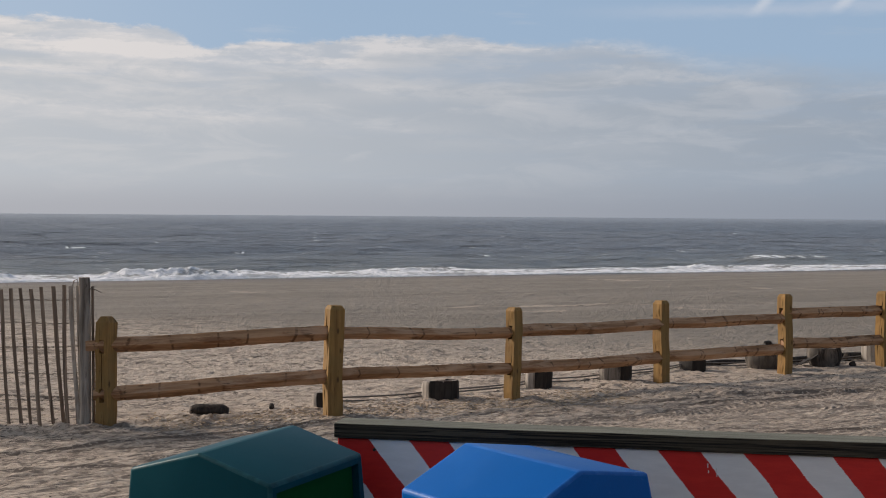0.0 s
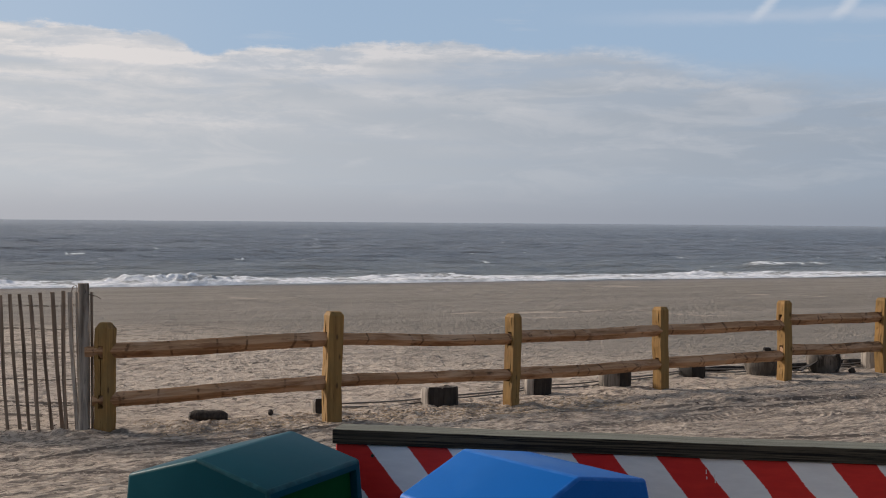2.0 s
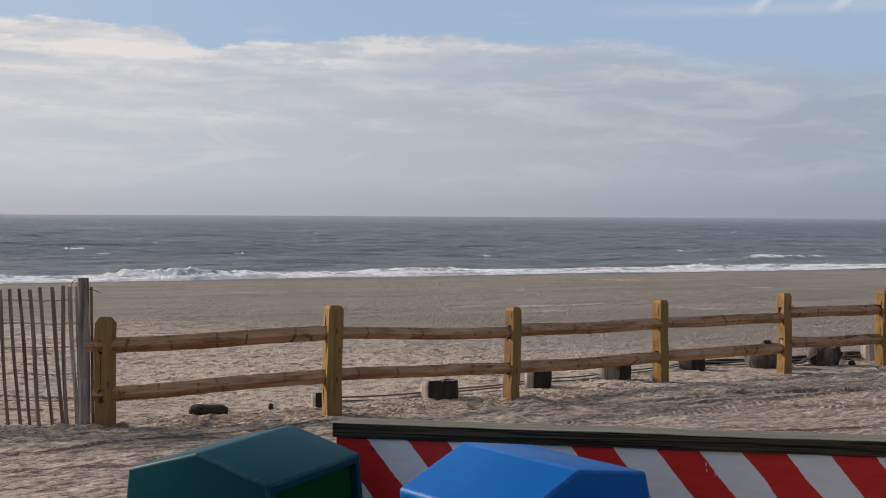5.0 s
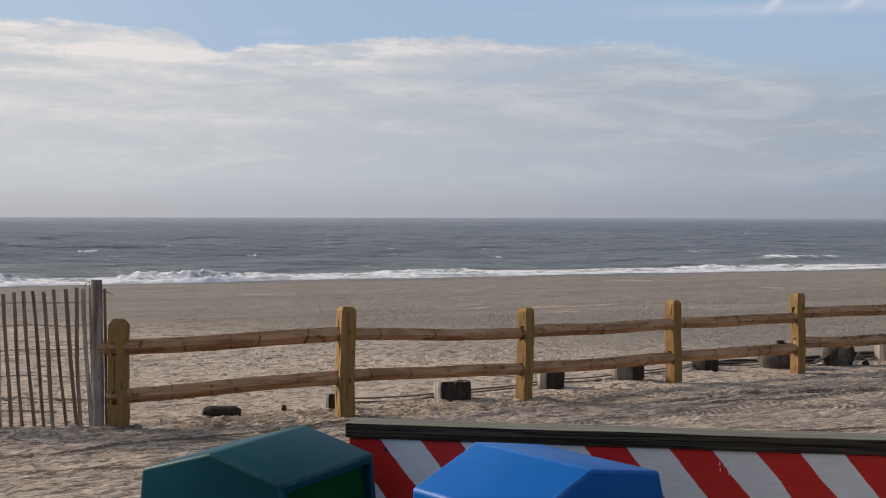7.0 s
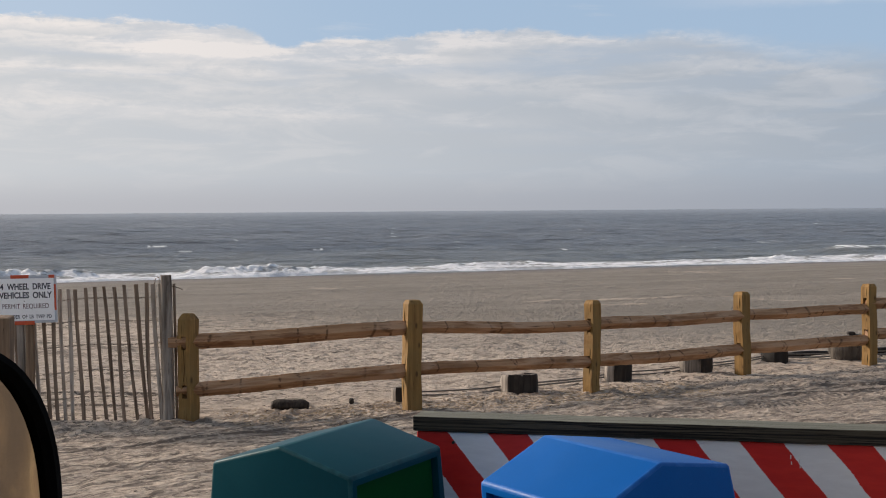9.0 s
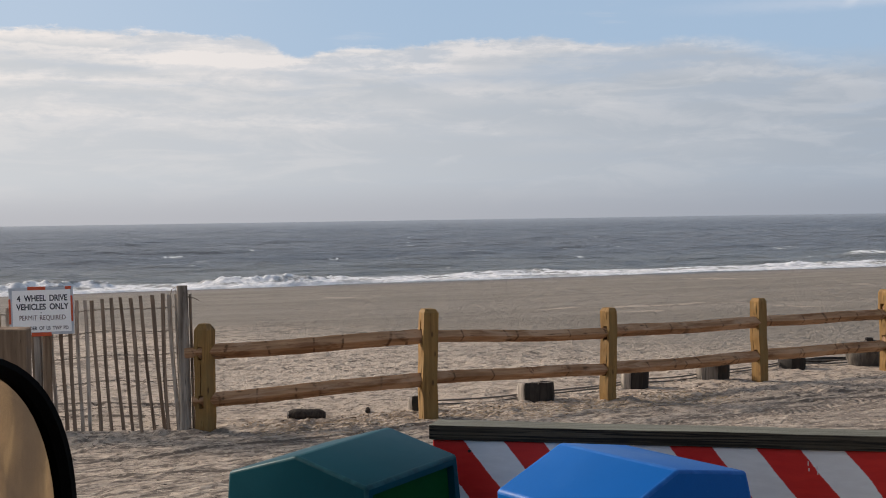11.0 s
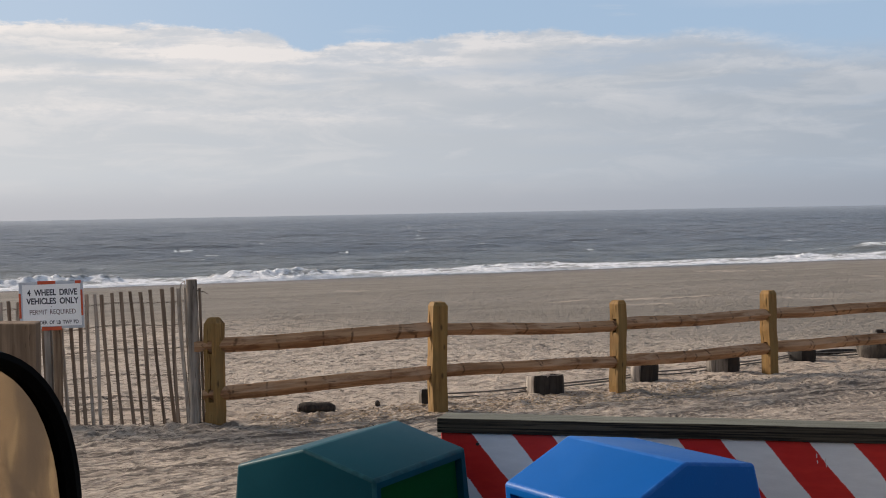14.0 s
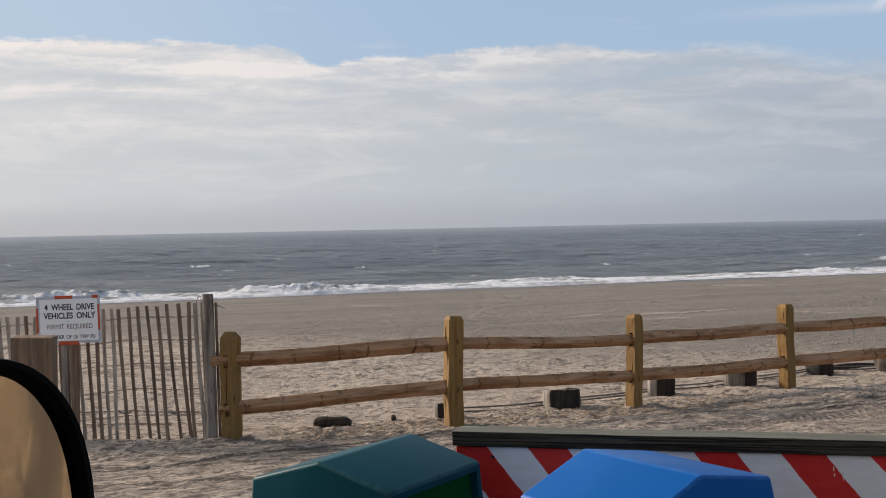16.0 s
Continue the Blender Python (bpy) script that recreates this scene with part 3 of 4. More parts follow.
    bm.to_mesh(data)
    bm.free()
    data.materials.append(material)
    ob = new(name, data)
    if parent:
        ob.parent = parent
    if m is not None:
        ob.matrix_basis = m
    if label:
        ob["label"] = label
    return ob


def smooth(ob, angle=40):
    me = ob.data
    bm = bmesh.new()
    bm.from_mesh(me)
    for f in bm.faces:
        f.smooth = True
    for e in bm.edges:
        e.smooth = not (len(e.link_faces) == 2 and e.calc_face_angle(0) > radians(angle))
    bm.to_mesh(me)
    bm.free()
    return ob


def block(sx, sy, sz, bevel=0.0, seg=2, at=(0, 0, 0)):
    bm = bmesh.new()
    bmesh.ops.create_cube(bm, size=1)
    for v in bm.verts:
        v.co = Vector((v.co.x * sx + at[0], v.co.y * sy + at[1], v.co.z * sz + at[2]))
    if bevel:
        bmesh.ops.bevel(bm, geom=bm.edges[:], offset=bevel, segments=seg, affect="EDGES", profile=0.6)
    return bm


def tube(points, radii, sides=8, caps=True, flat=None):
    """A loft of rings round a line of points; flat(angle) shapes the ring."""
    bm = bmesh.new()
    rings = []
    for i, p in enumerate(points):
        p = Vector(p)
        a = Vector(points[max(0, i - 1)])
        c = Vector(points[min(len(points) - 1, i + 1)])
        t = (c - a).normalized()
        side = t.cross(Vector((0, 0, 1)))
        side = side.normalized() if side.length > 0.05 else Vector((1, 0, 0))
        up = side.cross(t).normalized()
        ring = []
        for k in range(sides):
            an = 2 * math.pi * k / sides
            r = radii[i] * (flat(an, i) if flat else 1.0)
            ring.append(bm.verts.new(p + side * (r * math.cos(an)) + up * (r * math.sin(an))))
        rings.append(ring)
    for a, c in zip(rings, rings[1:]):
        for k in range(sides):
            bm.faces.new((a[k], a[(k + 1) % sides], c[(k + 1) % sides], c[k]))
    if caps:
        bm.faces.new(rings[0])
        bm.faces.new(rings[-1])
    return bm


def empty(name, x=0, y=0, z=0, rz=0):
    ob = new(name)
    ob.empty_display_size = 0.1
    ob.matrix_basis = pose(x, y, z, 0, 0, rz)
    return ob


# ---------------------------------------------------------------- noise on a plan
def lattice(x, y, seed):
    h = (x.astype(np.int64) * 374761393 + y.astype(np.int64) * 668265263 + seed * 974711) & 0x7FFFFFFF
    h = ((h ^ (h >> 13)) * 1274126177) & 0x7FFFFFFF
    return ((h ^ (h >> 16)) & 0xFFFF) / 65535.0


def value(x, y, seed=0):
    xi, yi = np.floor(x), np.floor(y)
    fx, fy = x - xi, y - yi
    fx, fy = fx * fx * (3 - 2 * fx), fy * fy * (3 - 2 * fy)
    a, b = lattice(xi, yi, seed), lattice(xi + 1, yi, seed)
    c, d = lattice(xi, yi + 1, seed), lattice(xi + 1, yi + 1, seed)
    return (a + (b - a) * fx) * (1 - fy) + (c + (d - c) * fx) * fy


def fbm(x, y, octaves=4, seed=0):
    out, amp, tot = 0.0, 1.0, 0.0
    for k in range(octaves):
        out = out + amp * value(x * 2 ** k + 17.3 * k, y * 2 ** k - 9.1 * k, seed + k)
        tot += amp
        amp *= 0.55
    return out / tot - 0.5


def step(v, lo, hi):
    t = np.clip((v - lo) / (hi - lo), 0, 1)
    return t * t * (3 - 2 * t)


def pits(x, y, cell, r, seed):
    """Scattered foot-sized hollows with raised rims."""
    out = np.zeros_like(x)
    ci, cj = np.floor(x / cell), np.floor(y / cell)
    for di in (-1, 0, 1):
        for dj in (-1, 0, 1):
            i, j = ci + di, cj + dj
            px = (i + lattice(i, j, seed)) * cell
            py = (j + lattice(i, j, seed + 1)) * cell
            an = lattice(i, j, seed + 2) * 6.283
            k = lattice(i, j, seed + 3)
            dx, dy = x - px, y - py
            u, v = dx * np.cos(an) + dy * np.sin(an), -dx * np.sin(an) + dy * np.cos(an)
            d = np.sqrt((u / (1.7 * r)) ** 2 + (v / r) ** 2) / (0.6 + 0.7 * k)
            out += (np.exp(-((d - 1.25) / 0.35) ** 2) * 0.45 - np.exp(-d ** 4)) * (0.35 + 0.65 * k)
    return out


SEA = -1.6
COS, SIN = 0.891, 0.454         # the shore runs at 27 degrees to the view


def sheet(name, xs, ys, zf, material, keep=None):
    gx, gy = np.meshgrid(xs, ys)
    gz = zf(gx, gy)
    co = np.stack([gx, gy, gz], -1).reshape(-1, 3)
    nx, ny = len(xs), len(ys)
    i = np.arange(nx * ny).reshape(ny, nx)
    f = np.stack([i[:-1, :-1], i[:-1, 1:], i[1:, 1:], i[1:, :-1]], -1).reshape(-1, 4)
    return mesh_from(name, co, f, material)


def mesh_from(name, co, f, material):
    data = bpy.data.meshes.new(name)
    data.from_pydata(co.tolist(), [], f.tolist())
    data.polygons.foreach_set("use_smooth", [True] * len(data.polygons))
    data.materials.append(material)
    return new(name, data)


# ---------------------------------------------------------------- ground
def sand_height(x, y):
    s = y * COS - x * SIN
    u = x * COS + y * SIN
    z = -0.0337 * np.maximum(0, s - 20) - 0.0337 * 1.5 * np.exp(-np.abs(s - 20) / 3)
    near = step(y, 4, 7) * (1 - step(y, 26, 40))
    churn = fbm(x * 7.0, y * 7.5, 3, 3)
    clods = np.abs(fbm(x * 9.0, y * 10.0, 2, 21))
    drag = fbm(u * 1.1, (s + 0.5 * fbm(u * 0.4, s * 0.4, 2, 5)) * 9.0, 4, 13)
    # the ground before the fence is driven and trampled, behind it smoother
    front = 1 - step(s, 10.9, 11.7)
    for x0, y0, x1, y1, w, deep, _ in TRACKS:
        size = math.hypot(x1 - x0, y1 - y0)
        dx, dy = (x1 - x0) / size, (y1 - y0) / size
        along = (x - x0) * dx + (y - y0) * dy
        off = np.abs((y - y0) * dx - (x - x0) * dy) / w
        ends = step(along, 0, 0.8) * (1 - step(along, size - 0.8, size))
        z = z + ends * 0.45 * deep * (0.6 * np.exp(-((off - 1.35) / 0.35) ** 2) - (1 - step(off, 0.7, 1.2)))
    z = z + near * ((0.020 - 0.010 * front) * churn + (0.008 + 0.004 * front) * clods + (0.012 + 0.026 * front) * drag + (0.012 - 0.003 * front) * pits(x, y, 0.27, 0.060, 101) + (0.014 - 0.009 * front) * pits(x, y, 0.17, 0.035, 107) + (0.018 + 0.020 * front) * fbm(x * 1.6, y * 2.0, 3, 15) + (0.03 - 0.02 * front) * fbm(x * 0.5, y * 0.5, 3, 9))
    # a low crumbly bank along the foot of the fence
    bank = np.exp(-((s - 11.15 - 0.25 * fbm(u * 0.6, u * 0, 2, 51)) / 0.42) ** 2)
    z = z + near * bank * (0.004 + 0.10 * np.abs(churn)) * (1 - step(u, 8, 11))
    far = step(y, 22, 34)
    z = z + far * (0.10 * fbm(u * 0.25, s * 0.7, 3, 61) + 0.11 * fbm(u * 1.3, s * 1.3, 3, 63)) * (1 - step(s, 62, 68))
    # dunes added on the landward side, unseen, to bounce warm light and hide low sky
    z = z + 3.4 * step(-s, 7.0, 19.0) * (1 + 0.5 * fbm(u * 0.12, s * 0.12, 3, 67))
    return z


def spread(lo, hi, fine, grow, end_lo, end_hi):
    mid = list(np.arange(lo, hi, fine))
    a, b, d = [], [], fine
    v = hi
    while v < end_hi:
        d *= grow
        v += d
        b.append(min(v, end_hi))
    v, d = lo, fine
    while v > end_lo:
        d *= grow
        v -= d
        a.append(max(v, end_lo))
    return np.array(a[::-1] + mid + b)


def make_ground():
    xs = spread(-5.6, 7.2, 0.026, 1.07, -3200, 3200)
    ys = spread(7.9, 21.0, 0.026, 1.010, -600, 70)
    ys = np.concatenate([ys, [72, 76, 82, 95, 130, 400, 1500, 3900]])
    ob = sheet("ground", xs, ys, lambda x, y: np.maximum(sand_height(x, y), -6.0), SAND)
    tagged(ob, "pale trampled beach sand with ruts, darker towards the sea", "sand", kind="structure")


make_ground()


# ---------------------------------------------------------------- sea
def sea_height(x, y):
    s = y * COS - x * SIN
    u = x * COS + y * SIN
    fade = 1 - step(s, 500, 1500)
    h = 0.20 * np.sin(s * 0.42 + 2.2 * fbm(u * 0.03, s * 0.03, 2, 71)) * (0.5 + fbm(u * 0.045, s * 0.06, 2, 73))
    h = h + 0.75 * fbm(u * 0.11, s * 0.30, 5, 75)
    h = h * (0.25 + 0.75 * step(s, 70, 84))
    # a broken line of low crests about to spill
    crest = np.clip(0.12 + 3.2 * fbm(u * 0.07, u * 0 + 2, 2, 131), 0, 1)
    h = h + 0.60 * crest * np.exp(-((s - 80.5 - 5 * fbm(u * 0.05, u * 0 + 8, 2, 133)) / 1.7) ** 2)
    return SEA + fade * h


def make_sea():
    # rows run out from the shore, columns along it
    ss = spread(66.0, 190.0, 0.42, 1.015, 60.0, 4300.0)
    us = spread(-60.0, 150.0, 0.85, 1.03, -3000.0, 3000.0)
    gu, gs = np.meshgrid(us, ss)
    x, y = gu * COS - gs * SIN, gu * SIN + gs * COS
    z = sea_height(x, y)
    z = np.where(gs < 66, SEA - 0.05, z)
    co = np.stack([x, y, z], -1).reshape(-1, 3)
    nx, ny = len(us), len(ss)
    i = np.arange(nx * ny).reshape(ny, nx)
    f = np.stack([i[:-1, :-1], i[:-1, 1:], i[1:, 1:], i[1:, :-1]], -1).reshape(-1, 4)
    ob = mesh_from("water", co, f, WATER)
    tagged(ob, "choppy grey-blue sea with small whitecaps", "sea", kind="structure")


def make_surf():
    """The white line of broken waves along the shore: a lumpy swash sheet and a tumbling ridge behind it."""
    us = np.arange(-55, 120, 0.11)
    prof = np.linspace(0, 1, 46)
    gu, gp = np.meshgrid(us, prof)
    edge = 66.9 + 2.6 * fbm(us * 0.06, us * 0, 3, 81) + 0.8 * fbm(us * 0.5, us * 0, 3, 83)
    width = (5.5 - 1.8 * step(us, 24, 46)) + 6.0 * (fbm(us * 0.045, us * 0 + 4, 3, 85) + 0.2)
    # the waves stand highest towards the near end of the beach and thin out along it
    high = np.clip(0.58 - 0.40 * step(us, 22, 46) + 1.3 * fbm(us * 0.07, us * 0 + 9, 3, 87), 0.10, 0.85)
    gs = edge[None, :] + width[None, :] * gp
    roll = np.clip(0.35 + 2.2 * fbm(gu * 0.22, gs * 0 + 3, 3, 97), 0.0, 1.2)
    hump = np.exp(-((gp - 0.66) / 0.16) ** 2) * (0.30 + roll) * (0.55 + 0.9 * np.abs(fbm(gu * 0.9, gs * 0.6, 3, 89)) + 0.9 * np.abs(fbm(gu * 2.2, gs * 1.6, 3, 90)))
    hump = hump + 0.35 * np.exp(-((gp - 0.22) / 0.08) ** 2) * np.clip(0.3 + 2.0 * fbm(gu * 0.3, gs * 0 + 6, 3, 98), 0, 1)
    lumps = 0.50 * fbm(gu * 2.4, gs * 2.2, 4, 91) * step(gp, 0.05, 0.35)
    z = SEA - 0.12 + 0.22 * step(gp, 0.0, 0.16) + high[None, :] * (hump + lumps)
    z = np.where(gp > 0.97, SEA - 0.4, z)
    z[0, :] = SEA - 0.12
    x, y = gu * COS - gs * SIN, gu * SIN + gs * COS
    co = np.stack([x, y, z], -1).reshape(-1, 3)
    nx, ny = len(us), len(prof)
    i = np.arange(nx * ny).reshape(ny, nx)
    f = np.stack([i[:-1, :-1], i[:-1, 1:], i[1:, 1:], i[1:, :-1]], -1).reshape(-1, 4)
    ob = mesh_from("surf", co, f, FOAM)
    tagged(ob, "white foaming surf breaking along the water's edge", "surf", kind="stuff")


make_sea()
make_surf()


# ---------------------------------------------------------------- pale tide lines on the beach
def make_tide_lines():
    #  from x, y to x, y; width
    for n, (x0, y0, x1, y1, w) in enumerate(((5.4, 60.9, 9.2, 57.1, 3.48), (9.1, 43.4, 11.6, 41.5, 1.67), (-0.1, 29.0, 4.5, 29.4, 1.06), (-7.1, 43.2, -5.0, 43.0, 1.43), (4.6, 28.0, 5.8, 27.1, 0.88), (1.1, 26.9, 2.5, 26.8, 0.67), (7.3, 27.6, 8.7, 27.1, 0.81))):
        gt, gk = np.meshgrid(np.linspace(0, 1, 70), np.linspace(-1, 1, 5))
        taper = np.clip(np.sin(np.pi * gt), 0, 1) ** 0.6
        x = x0 + (x1 - x0) * gt
        y = y0 + (y1 - y0) * gt + w * (0.35 * fbm(gt * 4, gt * 0 + n, 2, 95) + gk * 0.36 * taper * np.clip(0.6 + 0.9 * fbm(gt * 9, gt * 0 + n, 2, 96), 0.15, 1.2))
        z = sand_height(x, y) + 0.008 * (1 - gk ** 2) - 0.001
        i = np.arange(gt.size).reshape(gt.shape)
        f = np.stack([i[:-1, :-1], i[:-1, 1:], i[1:, 1:], i[1:, :-1]], -1).reshape(-1, 4)
        ob = mesh_from("tide_line", np.stack([x, y, z], -1).reshape(-1, 3), f, PALESAND)
        tagged(ob, "pale dry streak of wind-blown sand on the beach", "sand", kind="stuff")


make_tide_lines()


# ---------------------------------------------------------------- split-rail fence
#        x       y      height  width
POSTS = ((-2.803, 11.20, 0.905, 0.131), (-0.978, 11.765, 0.972, 0.145), (0.640, 12.987, 0.885, 0.118),
         (2.285, 14.427, 0.872, 0.128), (3.850, 15.438, 0.893, 0.124), (5.240, 16.327, 0.888, 0.130), (6.75, 17.30, 0.87, 0.13))
# heights of the two rails at their ends, span by span
SPANS = (((0.655, 0.738), (0.250, 0.362)), ((0.735, 0.635), (0.362, 0.292)), ((0.655, 0.618), (0.300, 0.262)),
         ((0.625, 0.618), (0.280, 0.272)), ((0.680, 0.660), (0.330, 0.303)), ((0.660, 0.650), (0.300, 0.290)))


def post_mesh(w, d, h, slots, rng, open_=0.44, slit=False):
    """A hewn post: two cheeks with packing between them, which leaves the rail slots open right through."""
    bm = bmesh.new()
    gap = d * open_
    cheek = (d - gap) / 2
    crown = 0.055 if slit else 0.034
    top = h - crown

    def box(sx, sy, z0, z1, y):
        r = bmesh.ops.create_cube(bm, size=1)["verts"]
        for v in r:
            v.co = Vector((v.co.x * sx, v.co.y * sy + y, z0 + (v.co.z + 0.5) * (z1 - z0)))

    for side in (-1, 1):
        box(w, cheek, -0.25, top, side * (gap + cheek) / 2)
    z = -0.25
    for n, (lo, hi) in enumerate(slots):
        if slit and n == 1:
            # a drying crack runs from slot to slot
            for side in (-1, 1):
                box(w, gap / 2 - 0.004, z, lo, side * (gap / 4 + 0.002))
        else:
            box(w, gap, z, lo, 0)
        z = hi
    box(w, gap, z, top, 0)
    # the worn crown
    r = bmesh.ops.create_cube(bm, size=1)["verts"]
    for v in r:
        k = 1.0 if v.co.z < 0 else 0.62 if slit else 0.78
        v.co = Vector((v.co.x * w * k, v.co.y * d * k, top + (v.co.z + 0.5) * crown))
    edges = [e for e in bm.edges if e.verts[0] in r and e.verts[1] in r and min(e.verts[0].co.z, e.verts[1].co.z) > top + 0.01]
    bmesh.ops.bevel(bm, geom=edges, offset=0.02 if slit else 0.012, segments=3, affect="EDGES", profile=0.5)
    bmesh.ops.remove_doubles(bm, verts=bm.verts[:], dist=0.0005)
    # hewn unevenness
    bmesh.ops.subdivide_edges(bm, edges=[e for e in bm.edges if e.calc_length() > 0.10 and abs(e.verts[0].co.z - e.verts[1].co.z) > 0.08], cuts=5)
    ph = rng.uniform(0, 9)
    for v in bm.verts:
        v.co.x += 0.006 * math.sin(v.co.z * 6 + ph) + 0.004 * math.sin(v.co.z * 19 + ph * 2) + 0.0025 * math.sin(v.co.z * 43 + v.co.x * 60 + ph)
        v.co.y += 0.004 * math.sin(v.co.z * 7 + ph * 3)
    return bm


def rail_mesh(length, r, rng):
    n = 64
    ph = rng.uniform(0, 9)
    rng_bow = rng.uniform(-1, 1)
    pts, rad = [], []
    for i in range(n + 1):
        t = i / n
        bow = 0.010 * math.sin(math.pi * t) * rng_bow + 0.004 * math.sin(t * 9 + ph)
        pts.append((t * length, 0.012 * math.sin(t * 5 + ph), bow))
        end = min(t, 1 - t) * length
        k = min(1.0, 0.66 + max(0.0, end - 0.07) / 0.05 * 0.34)
        rad.append(r * k * (1 + 0.022 * math.sin(t * 9 + ph * 2) + 0.010 * math.sin(t * 41 + ph)))
    # split from a log: a sharp front arris, flat faces above and below it
    base = (1.12, 0.84, 1.02, 0.96, 1.06, 0.90, 0.98, 0.82)
    corner = [k + rng.uniform(-0.04, 0.04) for k in base]

    def flat(an, i):
        k = int(round(an / (2 * math.pi) * 8)) % 8
        return corner[k] * (1.0 + 0.10 * abs(math.sin(an))) * (1 + 0.016 * math.sin(i * 0.9 + k * 2 + ph) + 0.012 * math.sin(i * 2.3 + k * 5 + ph))

    return tube(pts, rad, 8, True, flat)


def make_fence():
    rng = random.Random(5)
    fence = empty("split_rail_fence", POSTS[0][0], POSTS[0][1], 0)
    tagged(fence, "yellow-brown two-rail wooden fence standing in the sand", "fence")
    org = Vector((POSTS[0][0], POSTS[0][1], 0))
    for i, (x, y, h, w) in enumerate(POSTS):
        a, b = POSTS[max(0, i - 1)], POSTS[min(len(POSTS) - 1, i + 1)]
        ang = math.degrees(math.atan2(b[1] - a[1], b[0] - a[0]))
        zs = []
        for k in (1, 0):
            v = []
            if i > 0:
                v.append(SPANS[i - 1][k][1])
            if i < len(SPANS):
                v.append(SPANS[i][k][0])
            zs.append((min(v) - 0.055, max(v) + 0.055))
        p = part("post", post_mesh(w * 0.92, w * 0.98, h, zs, rng, 0.40 if i == 0 else 0.44, i == 0), POST, fence)
        p.matrix_basis = pose(x - org.x, y - org.y, 0, rng.uniform(-0.6, 0.6), rng.uniform(-0.8, 0.8), ang + (49 if i == 0 else rng.uniform(-4, 4)))
    for i, (tops, lows) in enumerate(SPANS):
        a, b = Vector((*POSTS[i][:2], 0)), Vector((*POSTS[i + 1][:2], 0))
        d = (b - a).normalized()
        for k, (z0, z1) in enumerate((tops, lows)):
            before = 0.16 if i == 0 else 0.05
            if i == 0 and k == 1:
                before = 0.10
            p0 = a - d * before + Vector((0, 0, z0))
            p1 = b + d * 0.05 + Vector((0, 0, z1))
            v = p1 - p0
            r = part("rail", rail_mesh(v.length, (0.058, 0.049, 0.054, 0.054, 0.055, 0.055)[i], rng), RAIL, fence)
            smooth(r, 28)
            r.matrix_basis = pose(*(p0 - org), 0, -math.degrees(math.asin(v.z / v.length)), math.degrees(math.atan2(v.y, v.x)))


make_fence()


# ---------------------------------------------------------------- slatted sand fence
SLAT_TOPS = (-3.040, -3.098, -3.163, -3.254, -3.353, -3.442, -3.525, -3.603, -3.684, -3.762, -3.831, -3.896, -3.966, -4.043)
SLAT_LEAN = (0.020, 0.065, 0.045, 0.10, 0.112, 0.116, 0.10, 0.09, 0.073, 0.055, 0.041, 0.026, 0.030, 0.040)


def make_slat_fence():
    rng = random.Random(11)
    y0 = 11.25
    fence = empty("sand_fence", -2.995, y0, 0)
    tagged(fence, "weathered grey slat-and-wire sand fence, its slats leaning", "fence")
    tops, leans = list(SLAT_TOPS), list(SLAT_LEAN)
    while tops[-1] > -5.6:
        tops.append(tops[-1] - rng.uniform(0.070, 0.084))
        leans.append(0.035 + rng.uniform(-0.012, 0.012))
    for i, (xt, lean) in enumerate(zip(tops, leans)):
        zt = 1.155 + 0.066 * (xt + 3.04) + rng.uniform(-0.012, 0.012)
        w = rng.uniform(0.027, 0.034)
        bm = bmesh.new()
        n = 6
        rows = []
        ph = rng.uniform(0, 9)
        for k in range(n + 1):
            t = k / n
            z = -0.12 + (zt + 0.12) * t
            x = lean * (1 - t) + 0.006 * math.sin(t * 5 + ph)
            ww = w * (1 + 0.08 * math.sin(t * 7 + ph))
            yy = 0.008 * math.sin(t * 4 + ph)
            rows.append([bm.verts.new((x + sx * ww / 2, yy + sy * 0.0065, z)) for sx, sy in ((-1, -1), (1, -1), (1, 1), (-1, 1))])
        for a, b in zip(rows, rows[1:]):
            for k in range(4):
                bm.faces.new((a[k], a[(k + 1) % 4], b[(k + 1) % 4], b[k]))
        bm.faces.new(rows[0])
        bm.faces.new(rows[-1])
        dark = rng.random() < 0.45 if i > 2 else i == 2
        p = part("slat", bm, SLAT_DARK if dark else SLAT, fence, m=pose(xt + 2.995, rng.uniform(-0.008, 0.008), 0, 0, 0, rng.uniform(-25, 25)))
    for z, sag in ((0.22, 0.010), (0.44, 0.014), (0.66, 0.008), (0.86, 0.014), (1.05, 0.010)):
        for off in (-0.009, 0.009):
            pts = []
            for k in range(64):
                x = 0.05 - k * 0.042
                pts.append((x, off * math.cos(k * 1.6), z + 0.058 * x * 0.8 - sag * math.sin(k * 0.09 * 3.1) + 0.006 * math.sin(k * 1.6) * (1 if off > 0 else -1)))
            part("wire", tube(pts, [0.0021] * len(pts), 4), WIRE, fence)
    # the end post and its loose wire
    pts = [(0.0, 0.0, -0.25), (0.004, 0, 0.3), (0.0, 0, 0.7), (-0.006, 0, 1.12), (-0.008, 0, 1.222)]
    p = part("end_post", tube(pts, [0.050, 0.049, 0.048, 0.047, 0.046], 12), GREYPOST, fence, "grey weathered round post", m=pose(0.022, -0.045, 0))
    smooth(p, 40)
    p = part("stake", block(0.018, 0.03, 1.32, 0.003, 1, (0, 0, 0.49)), SLAT_DARK, fence, "thin dark stake", m=pose(0.088, -0.02, 0, 0, -0.6, 0))
    loops = [[(0.05, -0.05, 1.125), (0.09, -0.07, 1.128), (0.13, -0.08, 1.118), (0.165, -0.08, 1.100)],
             [(0.05, -0.05, 1.12), (0.08, -0.1, 1.135), (0.12, -0.1, 1.125)],
